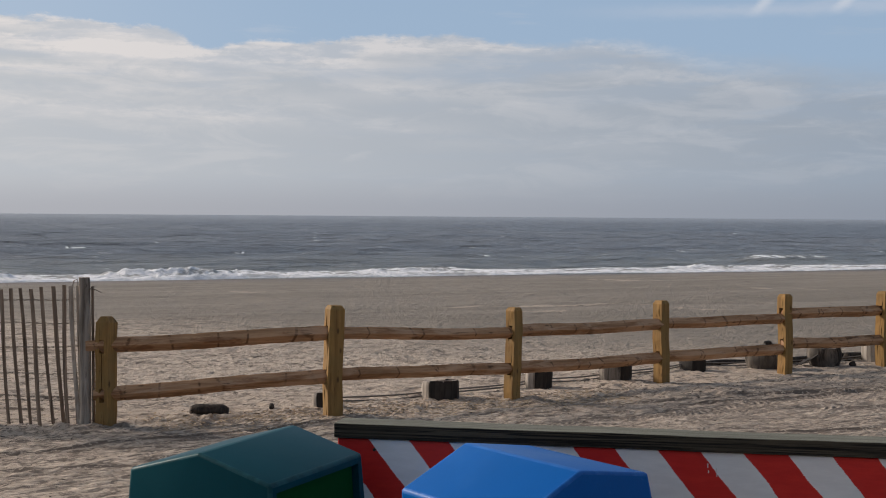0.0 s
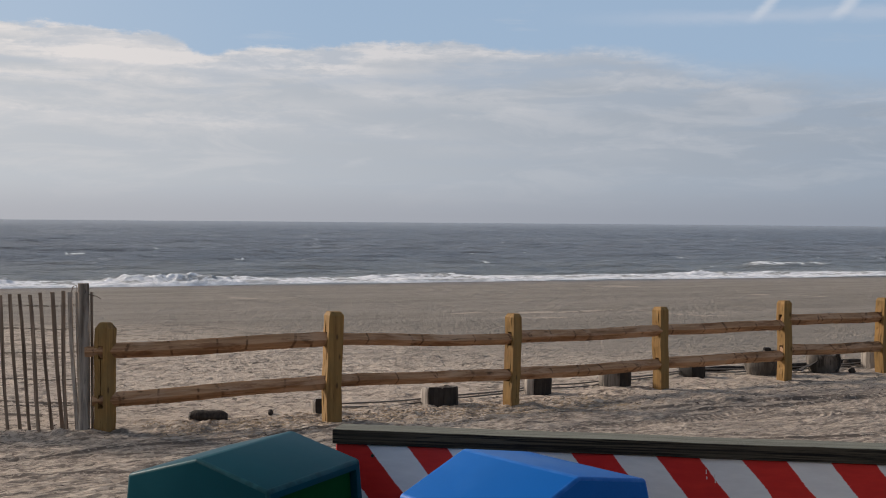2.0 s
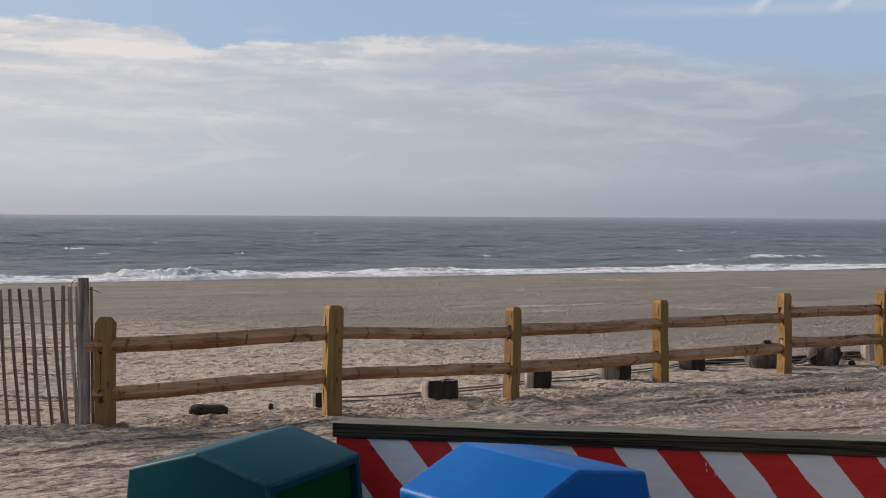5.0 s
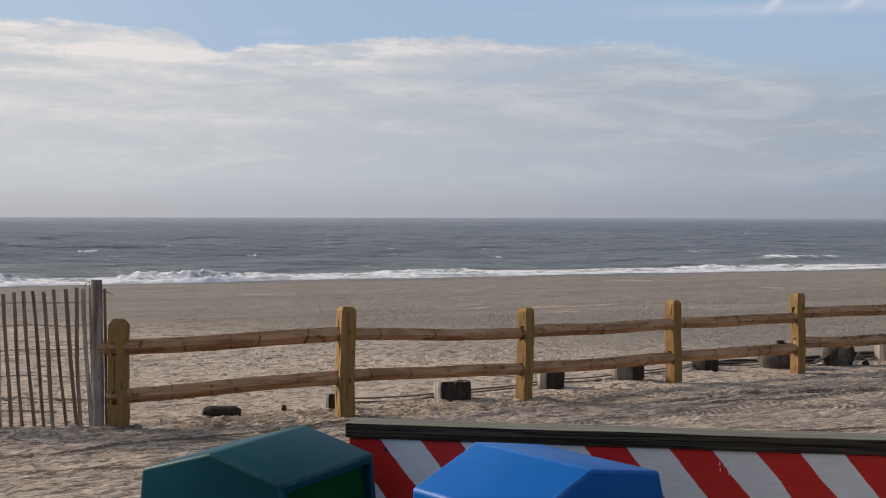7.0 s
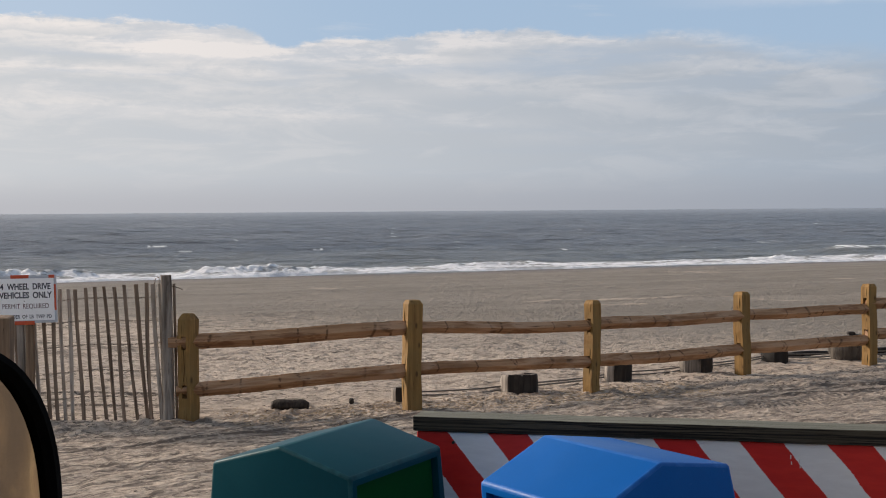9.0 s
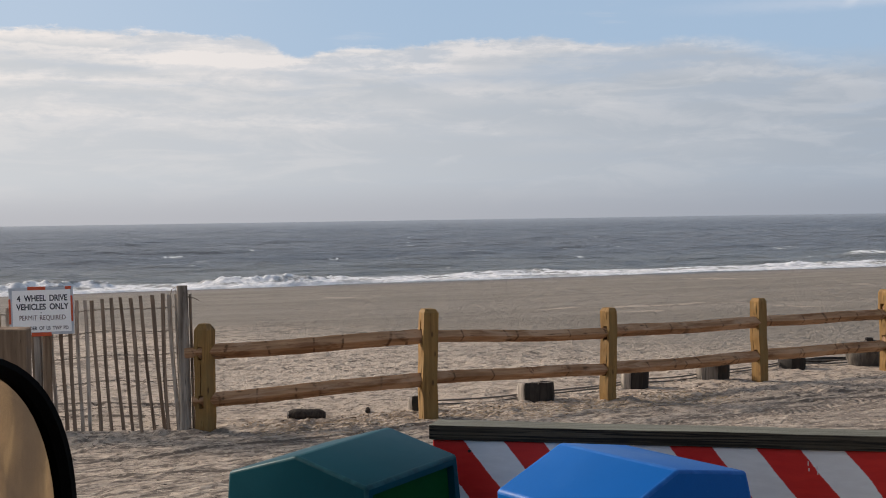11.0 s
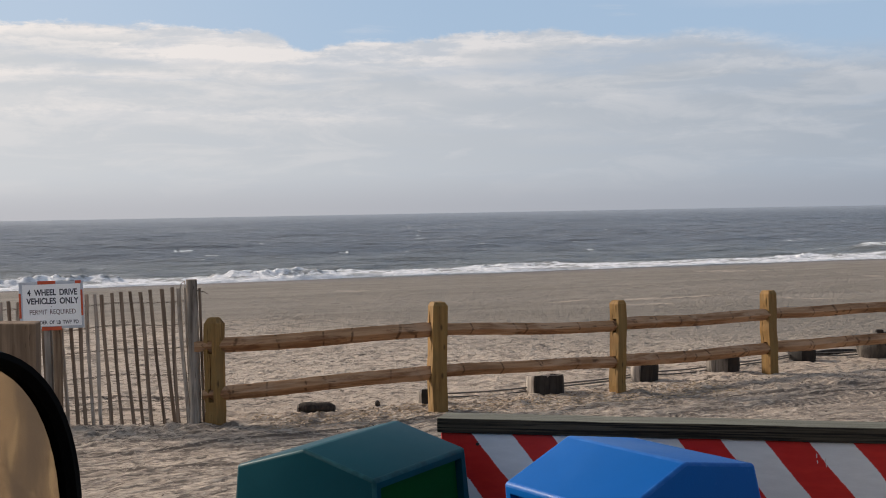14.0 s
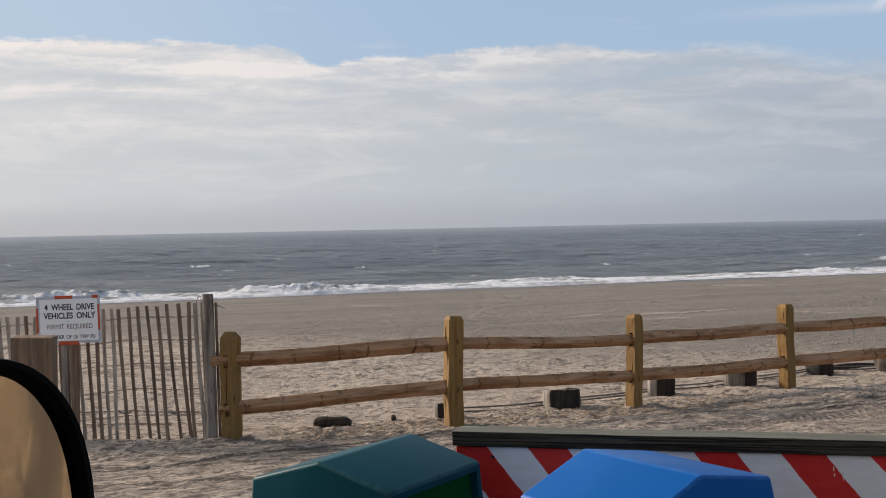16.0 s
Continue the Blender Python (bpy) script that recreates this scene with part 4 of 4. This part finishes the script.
             [(-0.10, 0.0, 1.13), (-0.085, 0.0, 1.19), (-0.05, -0.02, 1.205), (-0.03, -0.1, 1.15)]]
    for pts in loops:
        part("loose_wire", tube(pts, [0.0035] * len(pts), 5), WIRE, fence)


make_slat_fence()


# ---------------------------------------------------------------- road sign
def words(body, size, material, parent, x, z, width, bold=0.018):
    """A line of print, word by word, fitted to a width round x."""
    cut = []
    for word in body.split():
        c = bpy.data.curves.new("lettering", "FONT")
        c.body, c.size, c.extrude = word, size, 0.0006
        c.align_y = "CENTER"
        c.offset = size * bold
        tmp = new("lettering", c)
        bpy.context.view_layer.update()
        me = bpy.data.meshes.new_from_object(tmp.evaluated_get(bpy.context.evaluated_depsgraph_get()))
        bpy.data.objects.remove(tmp)
        me.materials.append(material)
        lo, hi = min(v.co.x for v in me.vertices), max(v.co.x for v in me.vertices)
        cut.append((me, lo, hi - lo))
    gap = size * 0.52
    k = width / (sum(w for _, _, w in cut) + gap * (len(cut) - 1))
    at = x - width / 2
    for me, lo, w in cut:
        ob = new("lettering", me)
        ob.parent = parent
        ob.matrix_basis = pose(at - lo * k, -0.0066, z, 90, 0, 0) @ Matrix.Diagonal((k, 1, 1, 1))
        at += (w + gap) * k


def make_sign():
    sign = empty("road_sign", -4.155, 11.12, 0)
    tagged(sign, "white vehicle permit notice with orange taped edges on wooden stakes", "sign")
    part("stake", block(0.052, 0.045, 1.25, 0.006, 2, (0, 0, 0.475)), GREYPOST, sign, "grey wooden stake", m=pose(-0.034, 0.03, 0, 0, -1.2, 0))
    part("stake", block(0.062, 0.05, 1.22, 0.006, 2, (0, 0, 0.47)), BROWN, sign, "brown wooden stake", m=pose(0.028, 0.035, 0, 0, 0.4, 0))
    board = part("board", block(0.552, 0.008, 0.395, 0.002, 1), SIGNGREY, sign, m=pose(0, 0, 1.028, 0, -1.2, 0))
    part("face", block(0.500, 0.004, 0.350, 0.001, 1, (0.004, -0.0045, 0.0)), SIGNWHITE, board, "white printed face")
    for w, h, x, z in ((0.155, 0.028, -0.035, 0.190), (0.050, 0.026, 0.236, 0.188), (0.018, 0.210, -0.269, 0.0), (0.018, 0.215, 0.262, 0.015), (0.170, 0.032, -0.005, -0.196)):
        part("tape", block(w, 0.013, h, 0.002, 1, (x, 0.0, z)), ORANGE, board, "strip of orange tape")
    words("4 WHEEL DRIVE", 0.070, INK, board, 0.012, 0.105, 0.430, 0.030)
    words("VEHICLES ONLY", 0.070, INK, board, 0.012, 0.033, 0.450, 0.030)
    words("PERMIT REQUIRED", 0.058, REDINK, board, 0.010, -0.058, 0.395, 0.0)
    words("BY ORDER OF LB TWP PD", 0.042, INK, board, 0.008, -0.145, 0.440, 0.024)
    part("rivet", tube([(0.0, -0.008, -0.014), (0.0, -0.0062, -0.014)], [0.004, 0.004], 8), NAIL, board)


make_sign()


# ---------------------------------------------------------------- brown timber post beside the track
def make_timber_post():
    bm = block(0.190, 0.11, 1.573, 0.010, 2, (0, 0, 0.4925))
    bmesh.ops.subdivide_edges(bm, edges=[e for e in bm.edges if e.calc_length() > 0.5], cuts=6)
    for v in bm.verts:
        k = 1 + 0.035 * (1.3 - v.co.z) * 0.25
        v.co.x = v.co.x * k - 0.012 * (1.3 - v.co.z)
        if v.co.z > 1.25:
            v.co.z += -0.03 * v.co.x + 0.05 * v.co.y
    ob = part("timber_post", bm, BROWN, m=pose(-2.422, 6.06, 0, 0, 0, 8))
    tagged(ob, "thick square brown timber post with a flat sawn top", "post")


make_timber_post()


# ---------------------------------------------------------------- cut-off pilings behind the fence, and the cable through them
#          x       y      width  height dark
STUMPS = ((-2.062, 11.86, 0.330, 0.074, True), (-1.112, 12.36, 0.200, 0.130, False), (-0.055, 12.98, 0.350, 0.166, False),
          (0.946, 13.92, 0.270, 0.165, False), (1.818, 14.60, 0.330, 0.172, False), (2.850, 15.69, 0.315, 0.135, True),
          (3.735, 15.95, 0.45, 0.255, False), (4.530, 16.28, 0.385, 0.205, False), (5.30, 16.83, 0.30, 0.215, False))

WRAPS = {1: (-118, 62), 2: (-124, 72), 3: (-108, 72), 4: (-75, 60), 8: (-95, 70), 6: (-48, 70), 7: (-42, 70)}


def make_stumps():
    rng = random.Random(23)
    for i, (x, y, w, h, dark) in enumerate(STUMPS):
        if i == 0:
            # a short length of log lies half sunk, sawn square at both ends
            line = [(-w / 2 + w * k / 12, 0.006 * math.sin(k * 0.9), 0.030) for k in range(13)]
            girth = [0.030, 0.044] + [0.053 + 0.0012 * math.sin(k * 1.1) for k in range(9)] + [0.046, 0.030]
            log = part("log", tube(line, girth, 12, True, lambda an, k: 1.0 + 0.10 * abs(math.cos(2 * an)) + 0.05 * math.sin(3 * an + 1.0)), CHARRED, m=pose(x, y, 0.006, 0, 1.5, 6))
            smooth(log, 45)
            tagged(log, "short charred log half sunk in the sand", "log")
            part("sawn_end", tube([(-w / 2 - 0.004, 0, 0.030), (-w / 2 + 0.012, 0, 0.030)], [0.028, 0.036], 12), BLEACHED, log, "pale sawn end")
            continue
        sides = 18
        bm = bmesh.new()
        rings = []
        ph = [rng.uniform(0, 6.3) for _ in range(4)]
        levels = ((-0.12, 0.95), (0.0, 0.97), (h * 0.35, 1.0), (h * 0.7, 1.0), (h * 0.93, 0.975), (h, 0.92))
        if i == 6:
            levels = ((-0.12, 0.80), (0.0, 0.86), (h * 0.22, 0.97), (h * 0.45, 1.0), (h * 0.68, 0.86), (h * 0.86, 0.55), (h, 0.22))
        elif i == 7:
            levels = ((-0.12, 0.78), (0.0, 0.84), (h * 0.3, 0.96), (h * 0.6, 1.0), (h * 0.88, 0.93), (h, 0.80))
        for z, k in levels:
            ring = []
            for a in range(sides):
                an = 2 * math.pi * a / sides
                r = w / 2 * k * (1 + 0.05 * math.sin(2 * an + ph[0]) + 0.035 * math.sin(5 * an + ph[1]) + 0.02 * math.sin(9 * an + ph[2]))
                zz = z + (0.018 * math.sin(an + ph[3]) + 0.008 * math.sin(4 * an + ph[1])) * (z > 0)
                ring.append(bm.verts.new((r * math.cos(an), r * math.sin(an) * 0.85, zz)))
            rings.append(ring)
        for a, b in zip(rings, rings[1:]):
            for k in range(sides):
                bm.faces.new((a[k], a[(k + 1) % sides], b[(k + 1) % sides], b[k]))
        mid = bm.verts.new((0, 0, h - 0.006))
        for k in range(sides):
            bm.faces.new((rings[-1][k], rings[-1][(k + 1) % sides], mid))
        ob = part("stump", bm, TAR if dark else MOTTLED if i in (6, 7) else BLEACHED if i in (1, 2, 3, 8) else STUMP)
        smooth(ob, 32)
        ob.matrix_basis = pose(x, y, 0.006, rng.uniform(-4, 4), rng.uniform(-4, 4), 0 if i in WRAPS else rng.uniform(0, 360))
        if i in WRAPS:
            # a sheet of tarred felt still wrapped round part of it
            # on stumps 6 and 7 it stands for the shaded right side
            a0, a1 = WRAPS[i]
            bm = bmesh.new()
            rows = []
            for z, k in (*levels[:-1], (h + 0.010, 0.935)):
                row = []
                for a in range(15):
                    an = radians(a0 + (a1 - a0) * a / 14)
                    r = w / 2 * k * (1.05 + 0.05 * math.sin(2 * an + ph[0]) + 0.035 * math.sin(5 * an + ph[1]) + 0.015 * math.sin(13 * an + z * 40))
                    row.append((bm.verts.new((r * math.cos(an), r * math.sin(an) * 0.85, z)), bm.verts.new(((r - 0.008) * math.cos(an), (r - 0.008) * math.sin(an) * 0.85, z))))
                rows.append(row)
            for p, q in zip(rows, rows[1:]):
                for a in range(14):
                    for e in (0, 1):
                        bm.faces.new((p[a][e], p[a + 1][e], q[a + 1][e], q[a][e]))
                for a in (0, 14):
                    bm.faces.new((p[a][0], p[a][1], q[a][1], q[a][0]))
            for row in (rows[0], rows[-1]):
                for a in range(14):
                    bm.faces.new((row[a][0], row[a + 1][0], row[a + 1][1], row[a][1]))
            smooth(part("tar_wrap", bm, TAR, ob, "black tarred wrapping and painted shaded side"), 50)
        label = "low blackened stump of a cut piling in the sand" if dark else "low grey stump of a cut piling in the sand"
        if i == 6:
            label = "broad grey piling stump with a tapered top"
            part("knob", block(0.085, 0.08, 0.07, 0.022, 3), TAR, ob, "dark knob", m=pose(0.03, 0.0, h + 0.018))
        if i in WRAPS and i < 6:
            label = "low pale piling stump wrapped in black tar sheet"
        tagged(ob, label, "stump", "stumps along the fence")
        if i == 7:
            # a torn sheet of tarred felt that slopes away from its foot
            bm = bmesh.new()
            rows = []
            for k in range(9):
                t = k / 8
                wob = 0.012 * math.sin(k * 1.9)
                rows.append([bm.verts.new((-w * 0.30 - 0.26 * t, -0.10 + dy + 0.05 * t, 0.115 * (1 - t) ** 1.4 + wob * t + up + 0.012)) for dy, up in ((-0.09, 0.0), (0.09 - 0.05 * t, 0.0), (0.09 - 0.05 * t, 0.009), (-0.09, 0.009))])
            for a, b in zip(rows, rows[1:]):
                for k in range(4):
                    bm.faces.new((a[k], a[(k + 1) % 4], b[(k + 1) % 4], b[k]))
            bm.faces.new(rows[0])
            bm.faces.new(rows[-1])
            part("tar_flap", bm, TAR, ob, "loose black tar sheet")
    # a black pipe half drowned in the sand behind the last stumps
    line = []
    for k in range(25):
        t = k / 24
        line.append((2.98 + 2.5 * t, 16.12 + 0.98 * t, 0.012 + 0.040 * t + 0.012 * math.sin(t * 11)))
    ob = part("pipe", tube(line, [0.024 + 0.014 * (k / 24) + 0.008 * math.sin(k * 0.7) for k in range(25)], 10), TAR)
    smooth(ob, 60)
    tagged(ob, "black pipe half buried in sand behind the stumps", "pipe")
    # the cable from stump to stump
    pts = []
    for (xa, ya, wa, ha, _), (xb, yb, wb, hb, _) in zip(STUMPS[1:], STUMPS[2:]):
        for k in range(12):
            t = k / 12
            pts.append((xa + (xb - xa) * t, ya + (yb - ya) * t + 0.15 + 0.02 * math.sin(t * 6.28), 0.066 - 0.016 * math.sin(math.pi * t)))
    # a second dark strand, added to stand for the cable's shadow
    low = [(x - 0.02, y - 0.02, z - 0.030 + 0.006 * math.sin(3 * x)) for x, y, z in pts]
    for line in (pts, low):
        ob = part("barrier_cable", tube(line, [0.0080] * len(line), 7), ROPE)
        tagged(ob, "dark slack cable strung from stump to stump, doubled by a strand for its shadow", "cable", "cables along the fence")
        smooth(ob, 60)


make_stumps()


# ---------------------------------------------------------------- stray lumps of wood
def make_chunk(x, y, w, h, seed):
    rng = random.Random(seed)
    bm = bmesh.new()
    bmesh.ops.create_icosphere(bm, subdivisions=2, radius=0.5)
    for v in bm.verts:
        k = 1 + rng.uniform(-0.16, 0.16)
        v.co = Vector((v.co.x * w * k, v.co.y * w * 0.7 * k, v.co.z * h * 1.6 * k + h * 0.25))
    ob = part("wood_chunk", bm, CHARRED, m=pose(x, y, 0.0, 0, 0, rng.uniform(0, 180)))
    tagged(ob, "small charred chunk of wood lying on the sand", "driftwood", "wood chunks")


make_chunk(-1.569, 12.25, 0.07, 0.05, 4)
make_chunk(4.95, 16.80, 0.11, 0.09, 6)
make_chunk(4.86, 16.25, 0.085, 0.05, 8)


# ---------------------------------------------------------------- litter of straw and dark wrack on the sand
def make_litter(name, count, u_range, s_mid, s_wide, size, material, label, seed):
    rng = np.random.RandomState(seed)
    u = rng.uniform(u_range[0], u_range[1], count)
    s = s_mid + rng.normal(0, s_wide, count)
    x, y = u * COS - s * SIN, u * SIN + s * COS
    z = sand_height(x, y)
    co, fa = [], []
    for k in range(count):
        l, w = size * rng.uniform(0.5, 1.7), size * rng.uniform(0.12, 0.3)
        h = size * rng.uniform(0.10, 0.25)
        an = rng.uniform(0, math.pi)
        d, n = np.array((math.cos(an), math.sin(an), rng.uniform(-0.2, 0.3))), np.array((-math.sin(an), math.cos(an), 0))
        c = np.array((x[k], y[k], z[k]))
        base = len(co)
        for e in (-1, 1):
            t = 1.0 if e < 0 else rng.uniform(0.4, 1.0)
            co += [c + d * l * e / 2 - n * w * t / 2, c + d * l * e / 2 + n * w * t / 2, c + d * l * e / 2 + np.array((0, 0, h * t))]
        fa += [(base, base + 1, base + 4, base + 3), (base + 1, base + 2, base + 5, base + 4), (base + 2, base, base + 3, base + 5)]
    data = bpy.data.meshes.new(name)
    data.from_pydata([tuple(c) for c in co], [], fa)
    data.materials.append(material)
    tagged(new(name, data), label, "litter", kind="stuff")


make_litter("straw_litter", 3200, (2.9, 7.6), 11.10, 0.28, 0.026, STRAW, "straw-coloured bits scattered along the fence foot", 3)
make_litter("dark_wrack", 700, (1.6, 13.0), 11.2, 0.42, 0.028, WRACK, "dark scraps of dried weed along the fence foot", 5)
make_litter("dark_wrack", 500, (0.5, 12.0), 9.6, 0.9, 0.020, WRACK, "small dark scraps of weed on trampled sand", 7)


# ---------------------------------------------------------------- striped barrier
def make_barrier():
    ang = -10.46
    length = 2.15
    bar = empty("barrier", -0.351, 4.253, 0, ang)
    tagged(bar, "red and white striped wooden barrier with a grey-green plank on top", "barrier")
    bm = block(length, 0.122, 0.046, 0.004, 2, (length / 2, 0.061, 1.077))
    bmesh.ops.subdivide_edges(bm, edges=[e for e in bm.edges if e.calc_length() > 1], cuts=24)
    for v in bm.verts:
        v.co.z += 0.0008 * math.sin(v.co.x * 9.0) + 0.0005 * math.sin(v.co.x * 31 + 1)
        v.co.y += 0.0015 * math.sin(v.co.x * 13.0 + 2)
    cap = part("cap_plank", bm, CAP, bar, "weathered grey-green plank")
    # bleached top, dark front: sunlit and shaded tones are put into their colours
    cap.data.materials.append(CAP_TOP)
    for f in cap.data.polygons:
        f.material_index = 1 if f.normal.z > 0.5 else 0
    part("panel", block(length - 0.02, 0.022, 1.0, 0.002, 1, (length / 2, 0.012, -0.5)), PAINT, bar, m=pose(0, 0.012, 1.0525))
    for x in (0.12, length - 0.12):
        part("upright", block(0.09, 0.07, 1.14, 0.005, 1, (x, 0.075, 0.484)), BROWN, bar)
    for x, z in ((0.128, 1.020),):
        part("nail", tube([(x, 0.018, z), (x, 0.009, z)], [0.0055, 0.005], 8), NAIL, bar)
    for x, z, w, h in ((1.151, 1.012, 0.0034, 0.013), (1.153, 0.994, 0.0034, 0.009), (1.176, 1.000, 0.003, 0.011), (1.178, 0.984, 0.003, 0.009)):
        part("paint_chip", block(w, 0.003, h, 0.001, 1, (x, 0.0118, z)), CHIP, bar)


make_barrier()


# ---------------------------------------------------------------- litter bins with gabled hoods
def quad_ring(bm, outer, inner):
    n = len(outer)
    for k in range(n):
        bm.faces.new((outer[k], outer[(k + 1) % n], inner[(k + 1) % n], inner[k]))


def hood_mesh(a, b, rise, drop, inset):
    """A gabled hood, ridge along x; the two long sides have an opening under the eaves."""
    bm = bmesh.new()
    wall = 0.010
    flare = 0.018
    V = {}
    for sx in (-1, 1):
        V["r", sx] = bm.verts.new((sx * a, 0, rise))
        for sy in (-1, 1):
            V["e", sx, sy] = bm.verts.new((sx * a, sy * b, 0))
            V["b", sx, sy] = bm.verts.new((sx * (a + flare), sy * (b + flare), -drop))
    for sy in (-1, 1):
        bm.faces.new((V["r", -1], V["r", 1], V["e", 1, sy], V["e", -1, sy]))
    for sx in (-1, 1):
        bm.faces.new((V["e", sx, -1], V["r", sx], V["e", sx, 1], V["b", sx, 1], V["b", sx, -1]))
    for sy in (-1, 1):
        outer = [V["e", -1, sy], V["e", 1, sy], V["b", 1, sy], V["b", -1, sy]]
        f = flare
        top, low = -inset, -drop + inset
        yt, yl = b + f * inset / drop, b + f * (drop - inset) / drop
        hole = [bm.verts.new((-a + inset, sy * yt, top)), bm.verts.new((a - inset, sy * yt, top)),
                bm.verts.new((a - inset, sy * yl, low)), bm.verts.new((-a + inset, sy * yl, low))]
        quad_ring(bm, outer, hole)
        lip = [bm.verts.new((v.co.x, v.co.y - sy * 0.022, v.co.z)) for v in hole]
        quad_ring(bm, hole, lip)
    bmesh.ops.recalc_face_normals(bm, faces=bm.faces)
    bm.normal_update()
    edges = [e for e in bm.edges if len(e.link_faces) == 2 and e.calc_face_angle(0) > 0.1 and max(abs(e.verts[0].co.x), abs(e.verts[1].co.x)) > a - 0.001]
    bmesh.ops.bevel(bm, geom=edges, offset=0.010, segments=4, affect="EDGES", profile=0.5, material=1)
    return bm


def make_bin(x, y, z, rz, tx, ty, a, b, rise, shell, scuffed, flap_mat, label):
    rng = random.Random(int(x * 100) + 77)
    bin_ = empty("litter_bin", x, y, 0, rz)
    tagged(bin_, label, "litter bin", "litter bins")
    drop = 0.30
    hood = part("hood", hood_mesh(a, b, rise, drop, 0.026), shell, bin_, "", pose(0, 0, z, tx, ty, 0))
    hood.data.materials.append(scuffed)
    smooth(hood, 25)
    for sy in (-1, 1):
        p = part("flap", block(a * 2 - 0.058, 0.008, drop - 0.06, 0.003, 2), flap_mat, hood, "swinging flap", pose(0, sy * (b - 0.014), -drop / 2, sy * 4, 0, 0))
    bm = bmesh.new()
    levels = ((0.0, 0.80), (0.03, 0.83), (z - drop - 0.05, 0.99), (z - drop - 0.02, 1.07), (z - drop + 0.02, 1.07))
    rings = []
    for zz, k in levels:
        rings.append([bm.verts.new((sx * (a + 0.004) * k, sy * (b + 0.004) * k, zz)) for sx, sy in ((-1, -1), (1, -1), (1, 1), (-1, 1))])
    for p, q in zip(rings, rings[1:]):
        for k in range(4):
            bm.faces.new((p[k], p[(k + 1) % 4], q[(k + 1) % 4], q[k]))
    bm.faces.new(rings[0])
    bm.faces.new(rings[-1])
    up = [e for e in bm.edges if abs(e.verts[0].co.z - e.verts[1].co.z) > 0.015]
    bmesh.ops.bevel(bm, geom=up, offset=0.03, segments=3, affect="EDGES", profile=0.5)
    body = part("body", bm, shell, bin_)
    smooth(body, 25)
    part("base", block(a * 1.5, b * 1.5, 0.03, 0.006, 1, (0, 0, -0.012)), shell, bin_)


make_bin(-0.564, 3.892, 1.047, 63.4, 0.6, -1.5, 0.24, 0.235, 0.065, GREEN, GREEN_EDGE, GREEN_IN, "dark green plastic litter bin with a gabled hood")
make_bin(0.207, 3.645, 1.042, -52.5, 9.2, 0.8, 0.24, 0.235, 0.070, BLUE, BLUE_EDGE, BLUE_IN, "bright blue plastic litter bin, its gabled hood tilted")


# ---------------------------------------------------------------- the vehicle's side and its wing mirror
def outline(hw, hh, y, n=56, power=2.42):
    pts = []
    for k in range(n):
        an = 2 * math.pi * k / n
        c, s = math.cos(an), math.sin(an)
        pts.append((math.copysign(abs(c) ** (2 / power), c) * hw, y, math.copysign(abs(s) ** (2 / power), s) * hh))
    return pts


def make_vehicle():
    car = empty("vehicle", 0.1, 0.9, 0)
    tagged(car, "dark parked vehicle side with a black wing mirror", "vehicle")
    part("door", block(2.5, 0.07, 0.95, 0.03, 3, (0, -0.02, 0.83)), CARPAINT, car)
    part("door", block(2.5, 0.07, 1.65, 0.03, 3, (0, -1.80, 1.18)), CARPAINT, car)
    part("floor_pan", block(2.46, 1.70, 0.06, 0.01, 1, (0, -0.91, 0.42)), CARPAINT, car)
    part("roof", block(2.5, 1.87, 0.05, 0.02, 2, (0, -0.91, 2.035)), CARPAINT, car)
    part("front_wall", block(0.06, 1.70, 1.62, 0.02, 2, (-1.22, -0.91, 1.20)), CARPAINT, car)
    part("rear_wall", block(0.06, 1.70, 1.62, 0.02, 2, (1.22, -0.91, 1.20)), CARPAINT, car)
    for x, y in ((-0.85, -0.10), (0.85, -0.10), (-0.85, -1.72), (0.85, -1.72)):
        wheel = tube([(x, y - 0.11, 0.37), (x, y - 0.08, 0.37), (x, y + 0.08, 0.37), (x, y + 0.11, 0.37)], [0.30, 0.37, 0.37, 0.30], 28)
        part("wheel", wheel, RUBBER, car)
    # housing: a bowl behind a rolled rim
    bm = bmesh.new()
    sections = [outline(0.130, 0.184, 0.012), outline(0.132, 0.186, 0.000), outline(0.141, 0.194, -0.006), outline(0.149, 0.200, -0.004),
                outline(0.1520, 0.2020, 0.010), outline(0.150, 0.197, 0.050), outline(0.115, 0.155, 0.095), outline(0.055, 0.07, 0.12)]
    rings = [[bm.verts.new(p) for p in sec] for sec in sections]
    for p, q in zip(rings, rings[1:]):
        for k in range(len(p)):
            bm.faces.new((p[k], p[(k + 1) % len(p)], q[(k + 1) % len(p)], q[k]))
    bm.faces.new(rings[-1])
    bm.faces.new(rings[0])
    turn = pose(-0.574 - 0.1, 1.30 - 0.9, 1.419, 0, 0, 59.3)
    housing = part("side_mirror", bm, BLACK, car, "black wing mirror housing", turn)
    smooth(housing, 40)
    bm = bmesh.new()
    bm.faces.new([bm.verts.new(p) for p in outline(0.1305, 0.1845, 0.0)])
    r = bmesh.ops.extrude_face_region(bm, geom=bm.faces[:])
    for v in r["geom"]:
        if isinstance(v, bmesh.types.BMVert):
            v.co.y += 0.003
    part("mirror_glass", bm, MIRROR, housing, "mirror glass", pose(0, 0.0055, 0, -1.0, 0, 0))
    part("arm", tube([(-0.66, 0.42, 1.40), (-0.70, 0.30, 1.33), (-0.72, 0.10, 1.28), (-0.72, -0.01, 1.22)], [0.035, 0.04, 0.045, 0.05], 12), BLACK, car)


make_vehicle()
